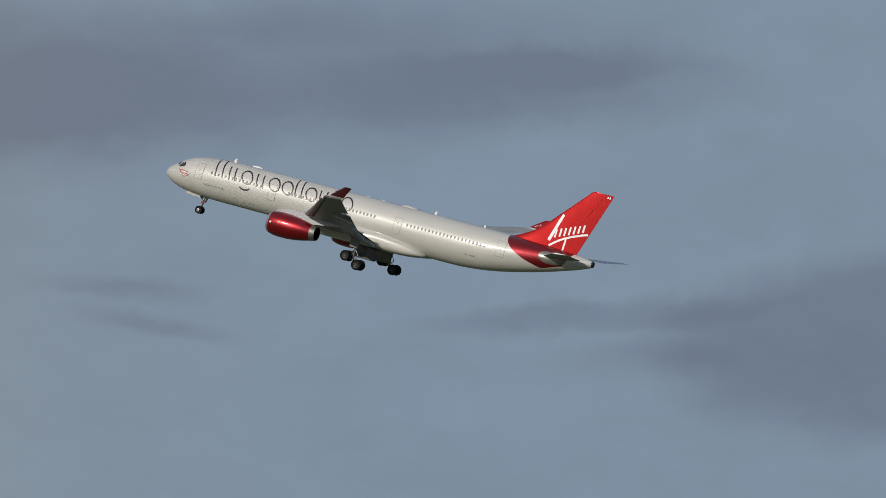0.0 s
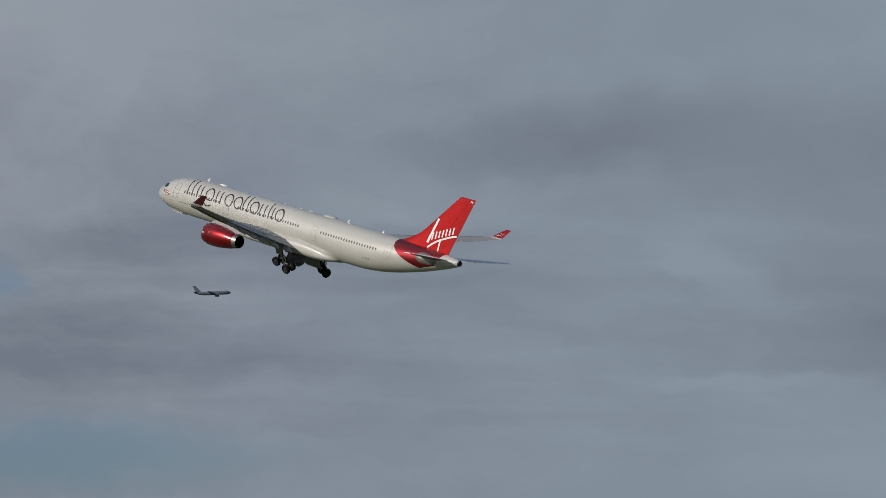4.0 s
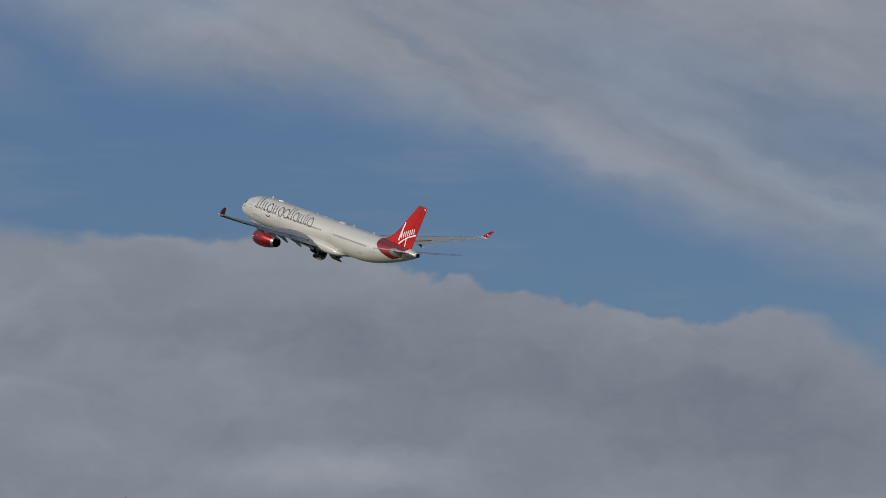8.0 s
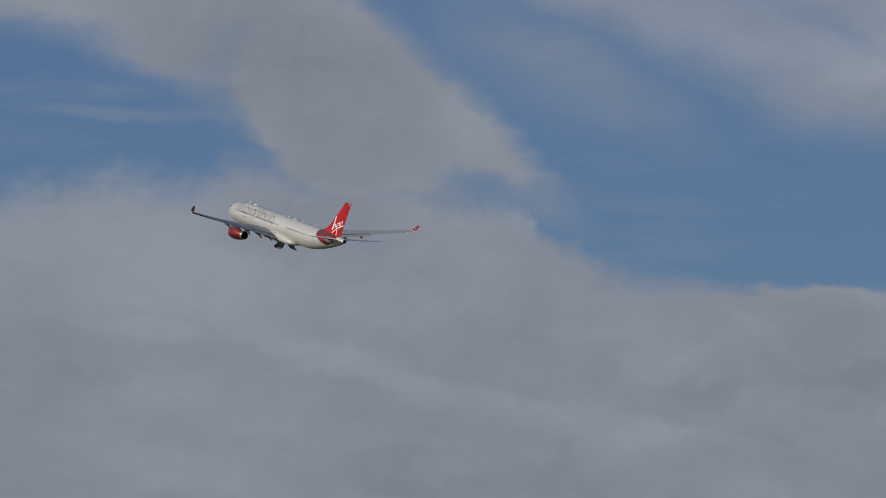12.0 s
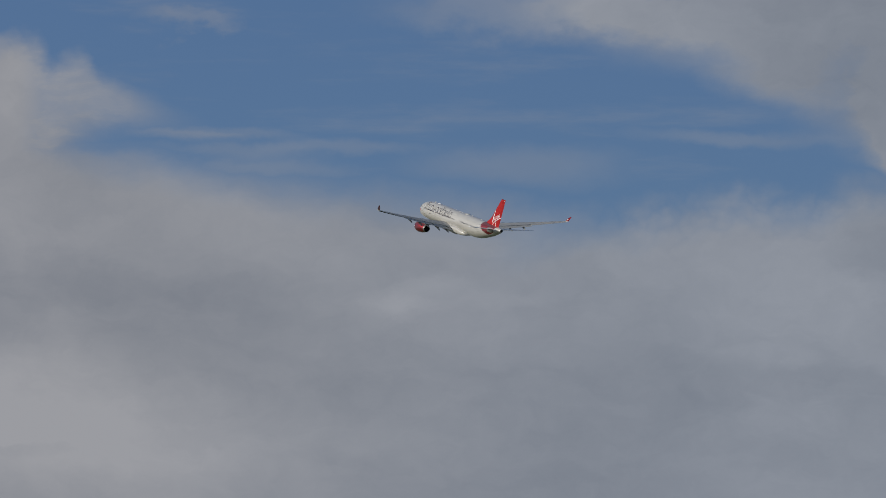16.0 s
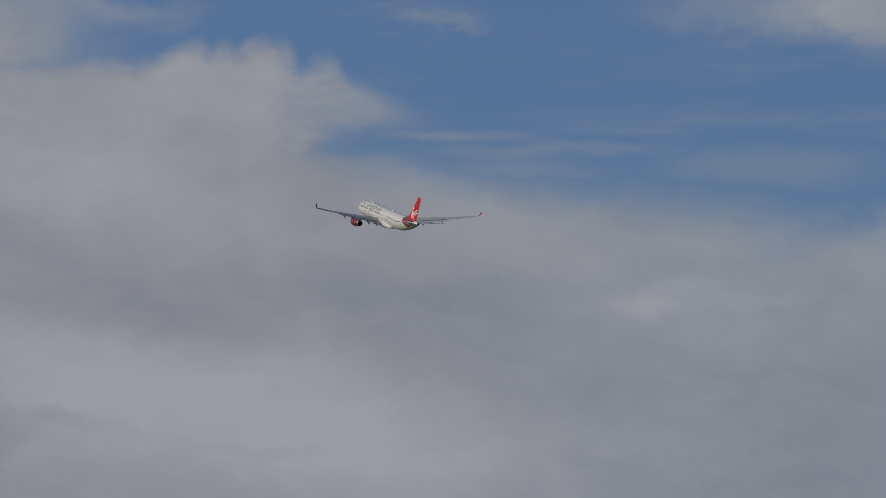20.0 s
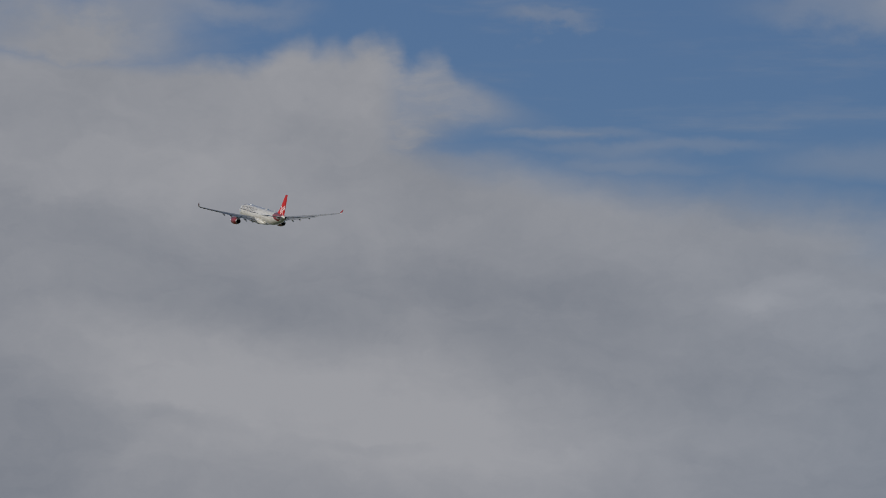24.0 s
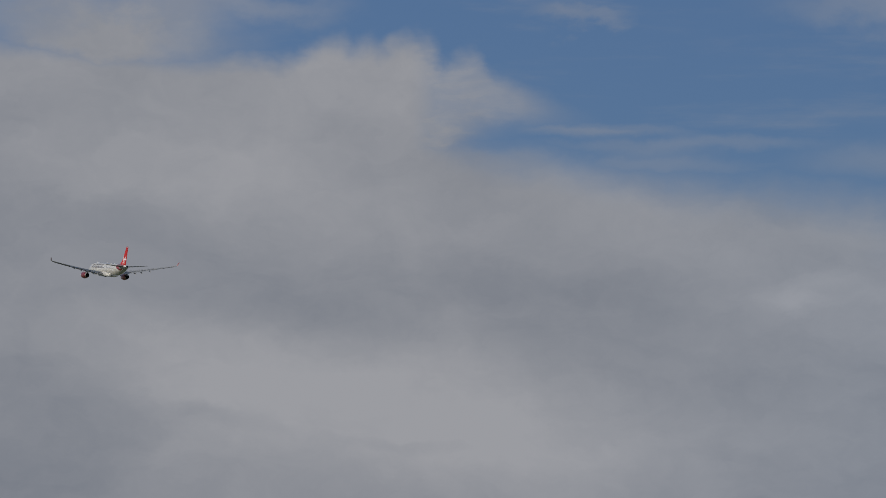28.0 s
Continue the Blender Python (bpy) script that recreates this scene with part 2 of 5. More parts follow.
# light and dark in the clouds
shade = total([
    # hazy grey stretch with violet bands
    blob(23.4, 4.75, 5.2, 0.95, -0.54, -3, 0.3), blob(21.2, 4.68, 3.2, 0.5, -0.3, 0, 0.4), blob(20.5, 4.9, 2.0, 0.3, -0.3), blob(28.2, 4.65, 5.2, 1.3, -0.65, 0, 0.4), blob(33.2, 4.5, 5.6, 1.3, -0.6, -2, 0.45), blob(38.2, 6.3, 3.6, 0.95, -0.5),
    blob(37.5, 4.7, 3.5, 1.0, -0.4), blob(17.1, 2.1, 3.2, 1.15, -0.75, 0, 0.6), blob(20.4, 2.45, 2.2, 0.22, -0.5, -3, 0.3), blob(19.8, 2.0, 1.2, 0.3, -0.3), blob(35.8, 5.2, 3.6, 1.2, -0.3), blob(33.4, 3.75, 3.8, 0.65, -0.36, 3, 0.2), blob(30.6, 3.95, 1.8, 0.4, -0.22, 4), blob(27.0, 5.4, 3.0, 0.5, -0.25), blob(30.6, 5.55, 4.2, 0.65, -0.3), blob(25.0, 2.69, 1.3, 0.19, -0.42, 3, at=PS), blob(24.8, 2.35, 1.2, 0.15, -0.42, 10, at=PS), blob(23.6, 5.35, 1.8, 0.35, -0.3),
    blob(34.9, 6.0, 2.6, 0.3, 0.5, 4), blob(39.0, 5.1, 1.1, 0.35, 0.4, 20), blob(38.8, 4.05, 1.5, 0.12, 0.35), blob(36.0, 3.1, 4.0, 0.35, 0.3), blob(32.6, 2.75, 1.5, 0.3, -0.34, at=PS), blob(30.7, 2.92, 1.2, 0.14, -0.26, 4, at=PS), blob(30.3, 6.1, 2.0, 0.3, 0.2),
    # middle stretch
    blob(40.6, 6.4, 2.2, 0.55, -0.5, -8), blob(50.2, 4.9, 3.2, 1.0, -0.13), blob(43.8, 5.35, 3.2, 0.4, -0.4), blob(47.4, 5.26, 2.4, 0.26, -0.4, 3), blob(71.6, 7.5, 2.2, 0.7, 0.14, 4), blob(46.0, 4.3, 5.2, 0.7, -0.4), blob(43.0, 5.0, 2.4, 0.16, -0.25, at=PS), blob(44.6, 7.6, 3.8, 1.3, 0.42, 0, 0.3), blob(42.3, 5.75, 1.6, 0.35, 0.2),
    blob(50.5, 7.2, 2.8, 0.25, 0.3, 28), blob(49.0, 7.35, 2.0, 0.3, -0.25, 5),
    blob(53.6, 5.6, 4.4, 0.8, -0.22, 6), blob(51.6, 4.6, 3.4, 1.4, -0.17), blob(55.0, 4.35, 2.0, 0.35, 0.42), blob(53.2, 7.55, 2.6, 0.3, 0.25, 27), blob(52.2, 7.4, 2.0, 0.3, 0.2, 27), blob(52.0, 7.3, 1.8, 0.16, 0.14, 27, at=PS), blob(50.9, 6.95, 1.4, 0.16, 0.14, 22, at=PS), blob(57.5, 5.4, 2.2, 0.3, 0.15, -8),
    blob(59.9, 5.45, 2.8, 0.26, 0.17, 11), blob(61.6, 5.9, 1.6, 0.25, 0.16, 15), blob(58.0, 5.2, 1.5, 0.12, 0.14, 12), blob(56.4, 8.85, 1.8, 0.4, 0.3, 12), blob(58.0, 9.05, 1.6, 0.4, 0.2, 25), blob(62.3, 8.9, 3.0, 1.8, -0.34, 40), blob(56.0, 6.0, 8.0, 3.5, -0.1, 0, 0.6),
    # the great bank at the end
    blob(64.4, 6.05, 3.0, 0.7, -0.09), blob(67.2, 6.78, 0.9, 0.24, 0.12, -8), blob(66.2, 6.8, 0.7, 0.15, 0.14), blob(63.6, 6.2, 0.7, 0.18, 0.2), blob(68.2, 6.35, 3.4, 0.85, -0.15, 12, 0.2), blob(67.3, 6.75, 0.5, 0.2, 0.16, 10), blob(66.9, 6.95, 0.6, 0.14, 0.14), blob(64.6, 5.6, 2.6, 1.2, -0.12),
    blob(71.2, 5.6, 3.8, 1.0, 0.42, 10, 0.2), blob(70.9, 5.3, 1.0, 0.1, -0.14, 3, at=PS), blob(73.0, 5.6, 1.2, 0.12, -0.12, 10, at=PS), blob(73.2, 8.1, 2.4, 0.8, 0.3), blob(71.3, 8.85, 2.0, 0.6, 0.22), blob(74.8, 5.2, 1.5, 1.4, -0.3), blob(72.2, 6.6, 1.8, 0.3, -0.14, 5), blob(70.1, 7.02, 1.7, 0.42, -0.1, 14), blob(73.2, 6.2, 2.3, 0.7, 0.14, 8), blob(65.8, 6.4, 4.0, 1.3, 0.1),
    blob(67.0, 4.9, 1.8, 0.7, -0.2), blob(62.2, 6.5, 3.0, 0.9, 0.17), blob(67.8, 5.2, 2.2, 0.6, 0.15, 10), blob(73.3, 5.7, 2.6, 1.2, 0.14), blob(70.6, 5.7, 2.4, 0.7, 0.1, 12)])
grain = total([calc("MULTIPLY", calc("SUBTRACT", heap, 0.16), calc("ADD", 0.12, calc("MULTIPLY", lumpy, 0.3))), calc("MULTIPLY", cloud_noise(GU, GV, 1.2, 1.9, 6.0, 0.6, 31.0), 0.36), calc("MULTIPLY", cloud_noise(GU, GV, 0.45, 1.1, 6.0, 0.56, 5.0), ramp(AZ, 58.0, 66.0, 0.7, 0.5)), calc("MULTIPLY", cloud_noise(AZ, EL, 0.2, 0.7, 3.0, 0.5, 27.0), 0.25), ramp(depth, 1.0, 0.1, 0.0, 0.14), calc("MULTIPLY", calc("MULTIPLY", feather, -0.75), make_blob(52.5, 8.3, 6.0, 2.6, 1.0, 20, 0.4)), calc("MULTIPLY", calc("MULTIPLY", layers, 1.1), make_blob(41.0, 4.6, 8.5, 1.7, 1.0, 0, 0.5)),
               calc("MULTIPLY", calc("MULTIPLY", layers, 0.16), make_blob(70.0, 6.0, 8.0, 2.0, 1.0, 8, 0.4))])
hazy = ramp(AZ, 37.0, 46.0, 1.0, 0.0)
tone = calc("ADD", calc("ADD", shade, calc("MULTIPLY", grain, ramp(AZ, 37.0, 46.0, 0.55, 1.0))), calc("ADD", 0.5, calc("MULTIPLY", hazy, 0.36)), clamp=True)
cool = ramp(AZ, 39.0, 50.0, 1.0, 0.0)
colder = ramp(AZ, 22.0, 29.0, 1.0, 0.0)
warm = ramp(AZ, 63.5, 71.0)
dark = blend(cool, blend(warm, (0.165, 0.19, 0.236, 1), (0.174, 0.192, 0.23, 1)), blend(colder, (0.17, 0.196, 0.245, 1), (0.155, 0.192, 0.262, 1)))
light = blend(cool, blend(warm, (0.3, 0.324, 0.372, 1), (0.326, 0.331, 0.356, 1)), blend(colder, (0.24, 0.292, 0.347, 1), (0.218, 0.29, 0.372, 1)))
cloud = blend(tone, dark, light)
# sunlit cloud overhead is brighter than the bases seen low down
lift = wn("ShaderNodeVectorMath")
lift.operation = "SCALE"
wt.links.new(cloud, lift.inputs[0])
wt.links.new(ramp(EL, 14.0, 50.0, 1.0, 1.4), lift.inputs["Scale"])
cloud = lift.outputs[0]

sky = wn("ShaderNodeTexSky")
sky.sky_type, sky.sun_disc = "NISHITA", False
sky.sun_elevation, sky.sun_rotation = radians(SUN_EL), radians(90.0 - SUN_AZ)
tint = wn("ShaderNodeMix")
tint.data_type, tint.blend_type = "RGBA", "MULTIPLY"
tint.inputs[0].default_value = 1.0
wt.links.new(sky.outputs[0], tint.inputs[6])
tint.inputs[7].default_value = (0.035, 0.0462, 0.069, 1)
back = wn("ShaderNodeBackground")
wt.links.new(blend(cover, tint.outputs[2], cloud), back.inputs[0])
back.inputs[1].default_value = 1.0
wt.links.new(back.outputs[0], wn("ShaderNodeOutputWorld").inputs[0])

# ---- materials ----


def material(name, color, rough=0.5, metal=0.0, vary=0.08, scale=1.5, bump=0.0, coat=0.0, emit=0.0, spec=0.5):
    """A surface with soft stains and fine grain in its colour and gloss."""
    m = bpy.data.materials.new(name)
    m.use_nodes = True
    nt = m.node_tree
    b = nt.nodes["Principled BSDF"]
    tc = nt.nodes.new("ShaderNodeTexCoord")
    n1, n2 = nt.nodes.new("ShaderNodeTexNoise"), nt.nodes.new("ShaderNodeTexNoise")
    n1.inputs["Scale"].default_value, n1.inputs["Detail"].default_value = scale, 5
    n2.inputs["Scale"].default_value, n2.inputs["Detail"].default_value = scale * 9, 3
    mix, hsv = nt.nodes.new("ShaderNodeMath"), nt.nodes.new("ShaderNodeHueSaturation")
    mix.operation = "ADD"
    for n in (n1, n2):
        nt.links.new(tc.outputs["Object"], n.inputs["Vector"])
    nt.links.new(n1.outputs[0], mix.inputs[0]), nt.links.new(n2.outputs[0], mix.inputs[1])
    mr = nt.nodes.new("ShaderNodeMapRange")
    for i, q in enumerate((0.6, 1.4, 1 - vary, 1 + vary)):
        mr.inputs[i + 1].default_value = q
    nt.links.new(mix.outputs[0], mr.inputs[0])
    hsv.inputs["Color"].default_value = (*color, 1)
    nt.links.new(mr.outputs[0], hsv.inputs["Value"])
    nt.links.new(hsv.outputs[0], b.inputs["Base Color"])
    rr = nt.nodes.new("ShaderNodeMapRange")
    for i, q in enumerate((0.3, 0.7, max(rough - 0.06, 0.02), min(rough + 0.08, 1))):
        rr.inputs[i + 1].default_value = q
    nt.links.new(n1.outputs[0], rr.inputs[0]), nt.links.new(rr.outputs[0], b.inputs["Roughness"])
    b.inputs["Metallic"].default_value, b.inputs["Coat Weight"].default_value, b.inputs["Coat Roughness"].default_value = metal, coat, 0.1
    b.inputs["Specular IOR Level"].default_value = spec
    if bump:
        bn = nt.nodes.new("ShaderNodeBump")
        bn.inputs["Strength"].default_value, bn.inputs["Distance"].default_value = bump, 0.02
        nt.links.new(n2.outputs[0], bn.inputs["Height"]), nt.links.new(bn.outputs[0], b.inputs["Normal"])
    if emit:
        b.inputs["Emission Color"].default_value, b.inputs["Emission Strength"].default_value = (*color, 1), emit
    return m


M_WHITE = material("pearl_white_paint", (0.54, 0.522, 0.468), 0.46, 0.1, 0.06, 0.35, coat=0.9)
M_RED = material("bright_red_paint", (0.41, 0.012, 0.012), 0.55, 0.5, 0.18, 0.3, spec=0.25)
M_TAIL = material("pale_grey_tail_paint", (0.7, 0.7, 0.69), 0.45, 0.1, 0.1, 0.6)
M_DEEPRED = material("metallic_red_paint", (0.27, 0.005, 0.008), 0.3, 0.7, 0.1, 0.5, coat=0.7)
M_MAROON = material("maroon_paint", (0.05, 0.003, 0.006), 0.4, 0.3, 0.1, 0.8, coat=0.4)
M_CRIMSON = material("crimson_paint", (0.2, 0.005, 0.012), 0.6, 0.3, 0.1, 0.8, spec=0.12)
M_PLATE = material("worn_grey_plate", (0.22, 0.22, 0.19), 0.36, 0.5, 0.2, 1.5)
M_SLAT = material("worn_slat_metal", (0.34, 0.34, 0.34), 0.5, 0.3, 0.12, 2)
M_COCKPIT = material("tinted_cockpit_glass", (0.02, 0.035, 0.04), 0.12, 0.0, 0.2, 3)
M_REDPART = material("red_gear_fitting", (0.38, 0.03, 0.025), 0.5, 0.0, 0.15, 4)
M_COWLSEAM = material("dark_red_seam", (0.08, 0.004, 0.006), 0.5, 0.2, 0.1, 3)
M_RIM = material("dark_wheel_hub", (0.03, 0.03, 0.03), 0.55, 0.3, 0.2, 3)
M_PLUM = material("dark_plum_paint", (0.032, 0.018, 0.028), 0.4, 0.0, 0.1, 2)
M_MARK = material("white_marking_paint", (0.82, 0.82, 0.8), 0.45, 0.0, 0.04, 2)
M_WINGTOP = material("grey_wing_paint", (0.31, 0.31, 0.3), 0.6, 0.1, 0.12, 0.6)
M_STEEL = material("bare_metal", (0.62, 0.61, 0.58), 0.3, 0.9, 0.08, 2)
M_NOZZLE = material("heat_stained_metal", (0.24, 0.225, 0.205), 0.45, 0.8, 0.15, 1.5)
M_DULL = material("dull_grey_metal", (0.13, 0.13, 0.13), 0.45, 0.6, 0.2, 1.2)
M_LINER = material("grey_green_primer", (0.16, 0.172, 0.148), 0.6, 0.1, 0.15, 1.5)
# stains, plus the wing's shadow on the left door darkened into the colour
M_BAYDOOR = material("stained_shaded_door_paint", (0.15, 0.138, 0.125), 0.5, 0.1, 0.45, 0.9)
# grey with the shade under wings and tail mixed into its colour
M_UNDER = material("shaded_grey_paint", (0.25, 0.245, 0.225), 0.45, 0.1, 0.38, 0.5)
M_BLACK = material("matt_black", (0.018, 0.018, 0.02), 0.6, 0.0, 0.2, 3)
M_TYRE = material("tyre_rubber", (0.009, 0.009, 0.01), 0.85, 0.0, 0.2, 4, bump=0.2, spec=0.2)
M_GLASS = material("dark_window_glass", (0.085, 0.083, 0.08), 0.4, 0.0, 0.2, 3)
M_SEAM = material("door_seam_grey", (0.24, 0.235, 0.225), 0.5, 0.0, 0.1, 3)
M_PALE = material("pale_window_plug", (0.6, 0.58, 0.52), 0.4, 0.1, 0.05, 2)
# haze and backlit dimness of the far jet are mixed into this blue-grey
M_HAZEGREY = material("hazed_grey_airframe", (0.13, 0.142, 0.165), 0.95, 0.0, 0.06, 0.4, spec=0.0)
M_HAZEPALE = material("hazy_white_airframe", (0.55, 0.55, 0.55), 0.9, 0.0, 0.06, 0.4, spec=0.0)
M_MASTRED = material("mast_red_paint", (0.5, 0.035, 0.016), 0.5, 0.0, 0.12, 3, bump=0.2)
M_GALV = material("galvanised_steel", (0.5, 0.51, 0.52), 0.38, 0.75, 0.15, 8)
M_CASE = material("grey_housing", (0.5, 0.5, 0.49), 0.5, 0.0, 0.1, 5)
M_WIRE = material("dark_wire", (0.28, 0.26, 0.26), 0.5, 0.4, 0.15, 8)
M_LAMP = material("red_lamp_glass", (1.0, 0.06, 0.04), 0.3, 0.0, 0.02, 4, emit=2.0)
M_GRASS = material("mown_grass", (0.065, 0.078, 0.036), 0.9, 0.0, 0.35, 0.02, bump=0.5)
M_CONC = material("concrete_footing", (0.35, 0.34, 0.32), 0.85, 0.0, 0.15, 3, bump=0.4)

# ---- mesh helpers ----


def part(name, bm, mat, parent=None, label="", smooth=True, under=None):
    """Link a bmesh as one mesh object under a thing or a part."""
    bmesh.ops.recalc_face_normals(bm, faces=bm.faces)
    me = bpy.data.meshes.new(name)
    bm.to_mesh(me)
    bm.free()
    me.materials.append(mat)
    # downward faces take the second material, which carries painted-in shade
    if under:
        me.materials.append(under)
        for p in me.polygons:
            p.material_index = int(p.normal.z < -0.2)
    if smooth:
        for p in me.polygons:
            p.use_smooth = True
        me.set_sharp_from_angle(angle=radians(40))
    ob = new(name, me)
    if parent is not None:
        ob.parent = parent
    if label:
        ob["label"] = label
    return ob


def thing(name, label, category, **more):
    return tagged(new(name), label, category, **more)


def loft(rings, caps=True, closed=True):
    """A skin over rings of equally many points."""
    bm = bmesh.new()
    rows = [[bm.verts.new(p) for p in r] for r in rings]
    n = len(rows[0])
    for a, b in zip(rows, rows[1:]):
        for i in range(n if closed else n - 1):
            j = (i + 1) % n
            bm.faces.new((a[i], a[j], b[j], b[i]))
    if caps:
        bm.faces.new(rows[0])
        bm.faces.new(rows[-1])
    return bm


def lathe(profile, axis="x", n=28, at=(0, 0, 0), caps=True):
    """A turned shape: profile of (along, radius)."""
    rings = []
    for s, r in profile:
        ring = []
        for k in range(n):
            a = math.tau * k / n
            c, d = r * math.cos(a), r * math.sin(a)
            p = {"x": (s, c, d), "y": (c, s, d), "z": (c, d, s)}[axis]
            ring.append(Vector(p) + Vector(at))
        rings.append(ring)
    return loft(rings, caps)


def rod(a, b, r, n=10, r2=None):
    """A round bar from a to b."""
    a, b = Vector(a), Vector(b)
    q = (b - a).to_track_quat("Z", "Y")
    rings = []
    for p, rad in ((a, r), (b, r if r2 is None else r2)):
        rings.append([p + q @ Vector((rad * math.cos(math.tau * k / n), rad * math.sin(math.tau * k / n), 0)) for k in range(n)])
    return loft(rings)


def slab(corners, normal, thick):
    """A flat plate with thickness from its outline."""
    nv = Vector(normal).normalized() * thick
    bm = loft([[Vector(c) for c in corners], [Vector(c) + nv for c in corners]])
    bmesh.ops.bevel(bm, geom=list(bm.edges), offset=abs(thick) * 0.25, segments=1, affect="EDGES")
    return bm


def box(x0, x1, y0, y1, z0, z1, bev=0.02):
    bm = loft([[(x0, y0, z0), (x1, y0, z0), (x1, y1, z0), (x0, y1, z0)], [(x0, y0, z1), (x1, y0, z1), (x1, y1, z1), (x0, y1, z1)]])
    if bev:
        bmesh.ops.bevel(bm, geom=list(bm.edges), offset=bev, segments=2, affect="EDGES")
    return bm


def hermite(xs, vs, x):
    """A smooth curve through points, without overshoot."""
    xs, vs = np.array(xs), np.array(vs)
    h, d = np.diff(xs), np.diff(vs) / np.diff(xs)
    m = np.concatenate(([d[0]], np.zeros(len(d) - 1), [d[-1]]))
    for k in range(1, len(d)):
        if d[k - 1] * d[k] > 0:
            a, b = 2 * h[k] + h[k - 1], h[k] + 2 * h[k - 1]
            m[k] = (a + b) / (a / d[k - 1] + b / d[k])
    i = int(np.clip(np.searchsorted(xs, x, side="right") - 1, 0, len(xs) - 2))
    s = (x - xs[i]) / h[i]
    return (2 * s**3 - 3 * s**2 + 1) * vs[i] + (s**3 - 2 * s**2 + s) * h[i] * m[i] + (3 * s**2 - 2 * s**3) * vs[i + 1] + (s**3 - s**2) * h[i] * m[i + 1]


def aerofoil(thick, lo=0.0, hi=1.0, n=9):
    """Outline of a wing section between two parts of its chord: (chordwise, height)."""
    def t(c):
        return thick / 0.2 * (0.2969 * math.sqrt(c) - 0.126 * c - 0.3516 * c * c + 0.2843 * c**3 - 0.1016 * c**4) + 0.0015
    cs = [lo + (hi - lo) * (0.5 - 0.5 * math.cos(math.pi * k / n)) for k in range(n + 1)]
    return [(c, t(c) * 1.1) for c in reversed(cs)] + [(c, -t(c) * 0.9) for c in cs]


# ---- the airliner, in its own space: x forward from 30 m behind the nose, y left, z up ----
NX = 30.0
# distance behind the nose, top, bottom, half width
HULL = [(0.0, -0.6, -0.66, 0.03), (0.15, -0.2, -1.06, 0.48), (0.5, 0.14, -1.42, 0.92), (1.0, 0.5, -1.74, 1.34), (1.8, 0.98, -2.06, 1.76), (2.6, 1.52, -2.3, 2.08),
        (3.4, 1.9, -2.46, 2.3), (4.5, 2.24, -2.6, 2.5), (6.0, 2.5, -2.71, 2.66), (8.0, 2.7, -2.8, 2.79), (10.0, 2.8, -2.82, 2.82), (25.0, 2.82, -2.82, 2.82),
        (41.0, 2.82, -2.82, 2.82), (44.0, 2.82, -2.8, 2.8), (47.0, 2.82, -2.58, 2.72), (50.0, 2.8, -2.14, 2.56), (53.0, 2.74, -1.5, 2.28), (56.0, 2.65, -0.76, 1.88),
        (58.5, 2.52, -0.04, 1.45), (60.5, 2.36, 0.58, 1.02), (61.8, 2.2, 1.05, 0.66), (62.3, 2.1, 1.28, 0.45)]
HS = [h[0] for h in HULL]


def hull(s):
    """Middle height, half width and half height of the fuselage s metres behind the nose."""
    top, bot, wide = (hermite(HS, [h[k] for h in HULL], s) for k in (1, 2, 3))
    return (top + bot) / 2, max(wide, 0.01), max((top - bot) / 2, 0.01)


def skin(s, z, lift=0.0, side=1):
    """The point on the fuselage's side at height z, lifted off it."""
    zc, a, b = hull(s)
    q = max(-0.999, min(0.999, (z - zc) / b))
    c = math.sqrt(1 - q * q)
    n = Vector((0, c / a, q / b)).normalized()
    return Vector((NX - s, side * (a * c + n.y * lift), zc + b * q + n.z * lift))


def skin_patch(s0, s1, z0, z1, lift, side=1, lean=0.0, nx=3, nz=6):
    """A panel that lies on the fuselage."""
    bm = bmesh.new()
    g = [[bm.verts.new(skin(s0 + (s1 - s0) * i / nx + lean * j / nz, z0 + (z1 - z0) * j / nz, lift, side)) for j in range(nz + 1)] for i in range(nx + 1)]
    for i in range(nx):
        for j in range(nz):
            bm.faces.new((g[i][j], g[i + 1][j], g[i + 1][j + 1], g[i][j + 1]))
    return bm


def skin_stroke(points, width, lift=0.012, side=1, place=None):
    """A painted stroke along points (s, z) on the fuselage, or on what place() gives."""
    place = place or (lambda s, z: skin(s, z, lift, side))
    pts = [Vector(p) for p in points]
    bm = bmesh.new()
    left, right = [], []
    for i, p in enumerate(pts):
        d = (pts[min(i + 1, len(pts) - 1)] - pts[max(i - 1, 0)]).normalized()
        n = Vector((-d.y, d.x)) * width / 2
        left.append(bm.verts.new(place(*(p + n))))
        right.append(bm.verts.new(place(*(p - n))))
    for i in range(len(pts) - 1):
        bm.faces.new((left[i], left[i + 1], right[i + 1], right[i]))
    return bm


def line(a, b, n=8):
    return [(a[0] + (b[0] - a[0]) * k / n, a[1] + (b[1] - a[1]) * k / n) for k in range(n + 1)]


def arc(c, rs, rz, a0, a1, n=18, lean=0.0):
    out = []
    for k in range(n + 1):
        a = radians(a0 + (a1 - a0) * k / n)
        z = rz * math.sin(a)
        out.append((c[0] + rs * math.cos(a) + lean * z, c[1] + z))
    return out


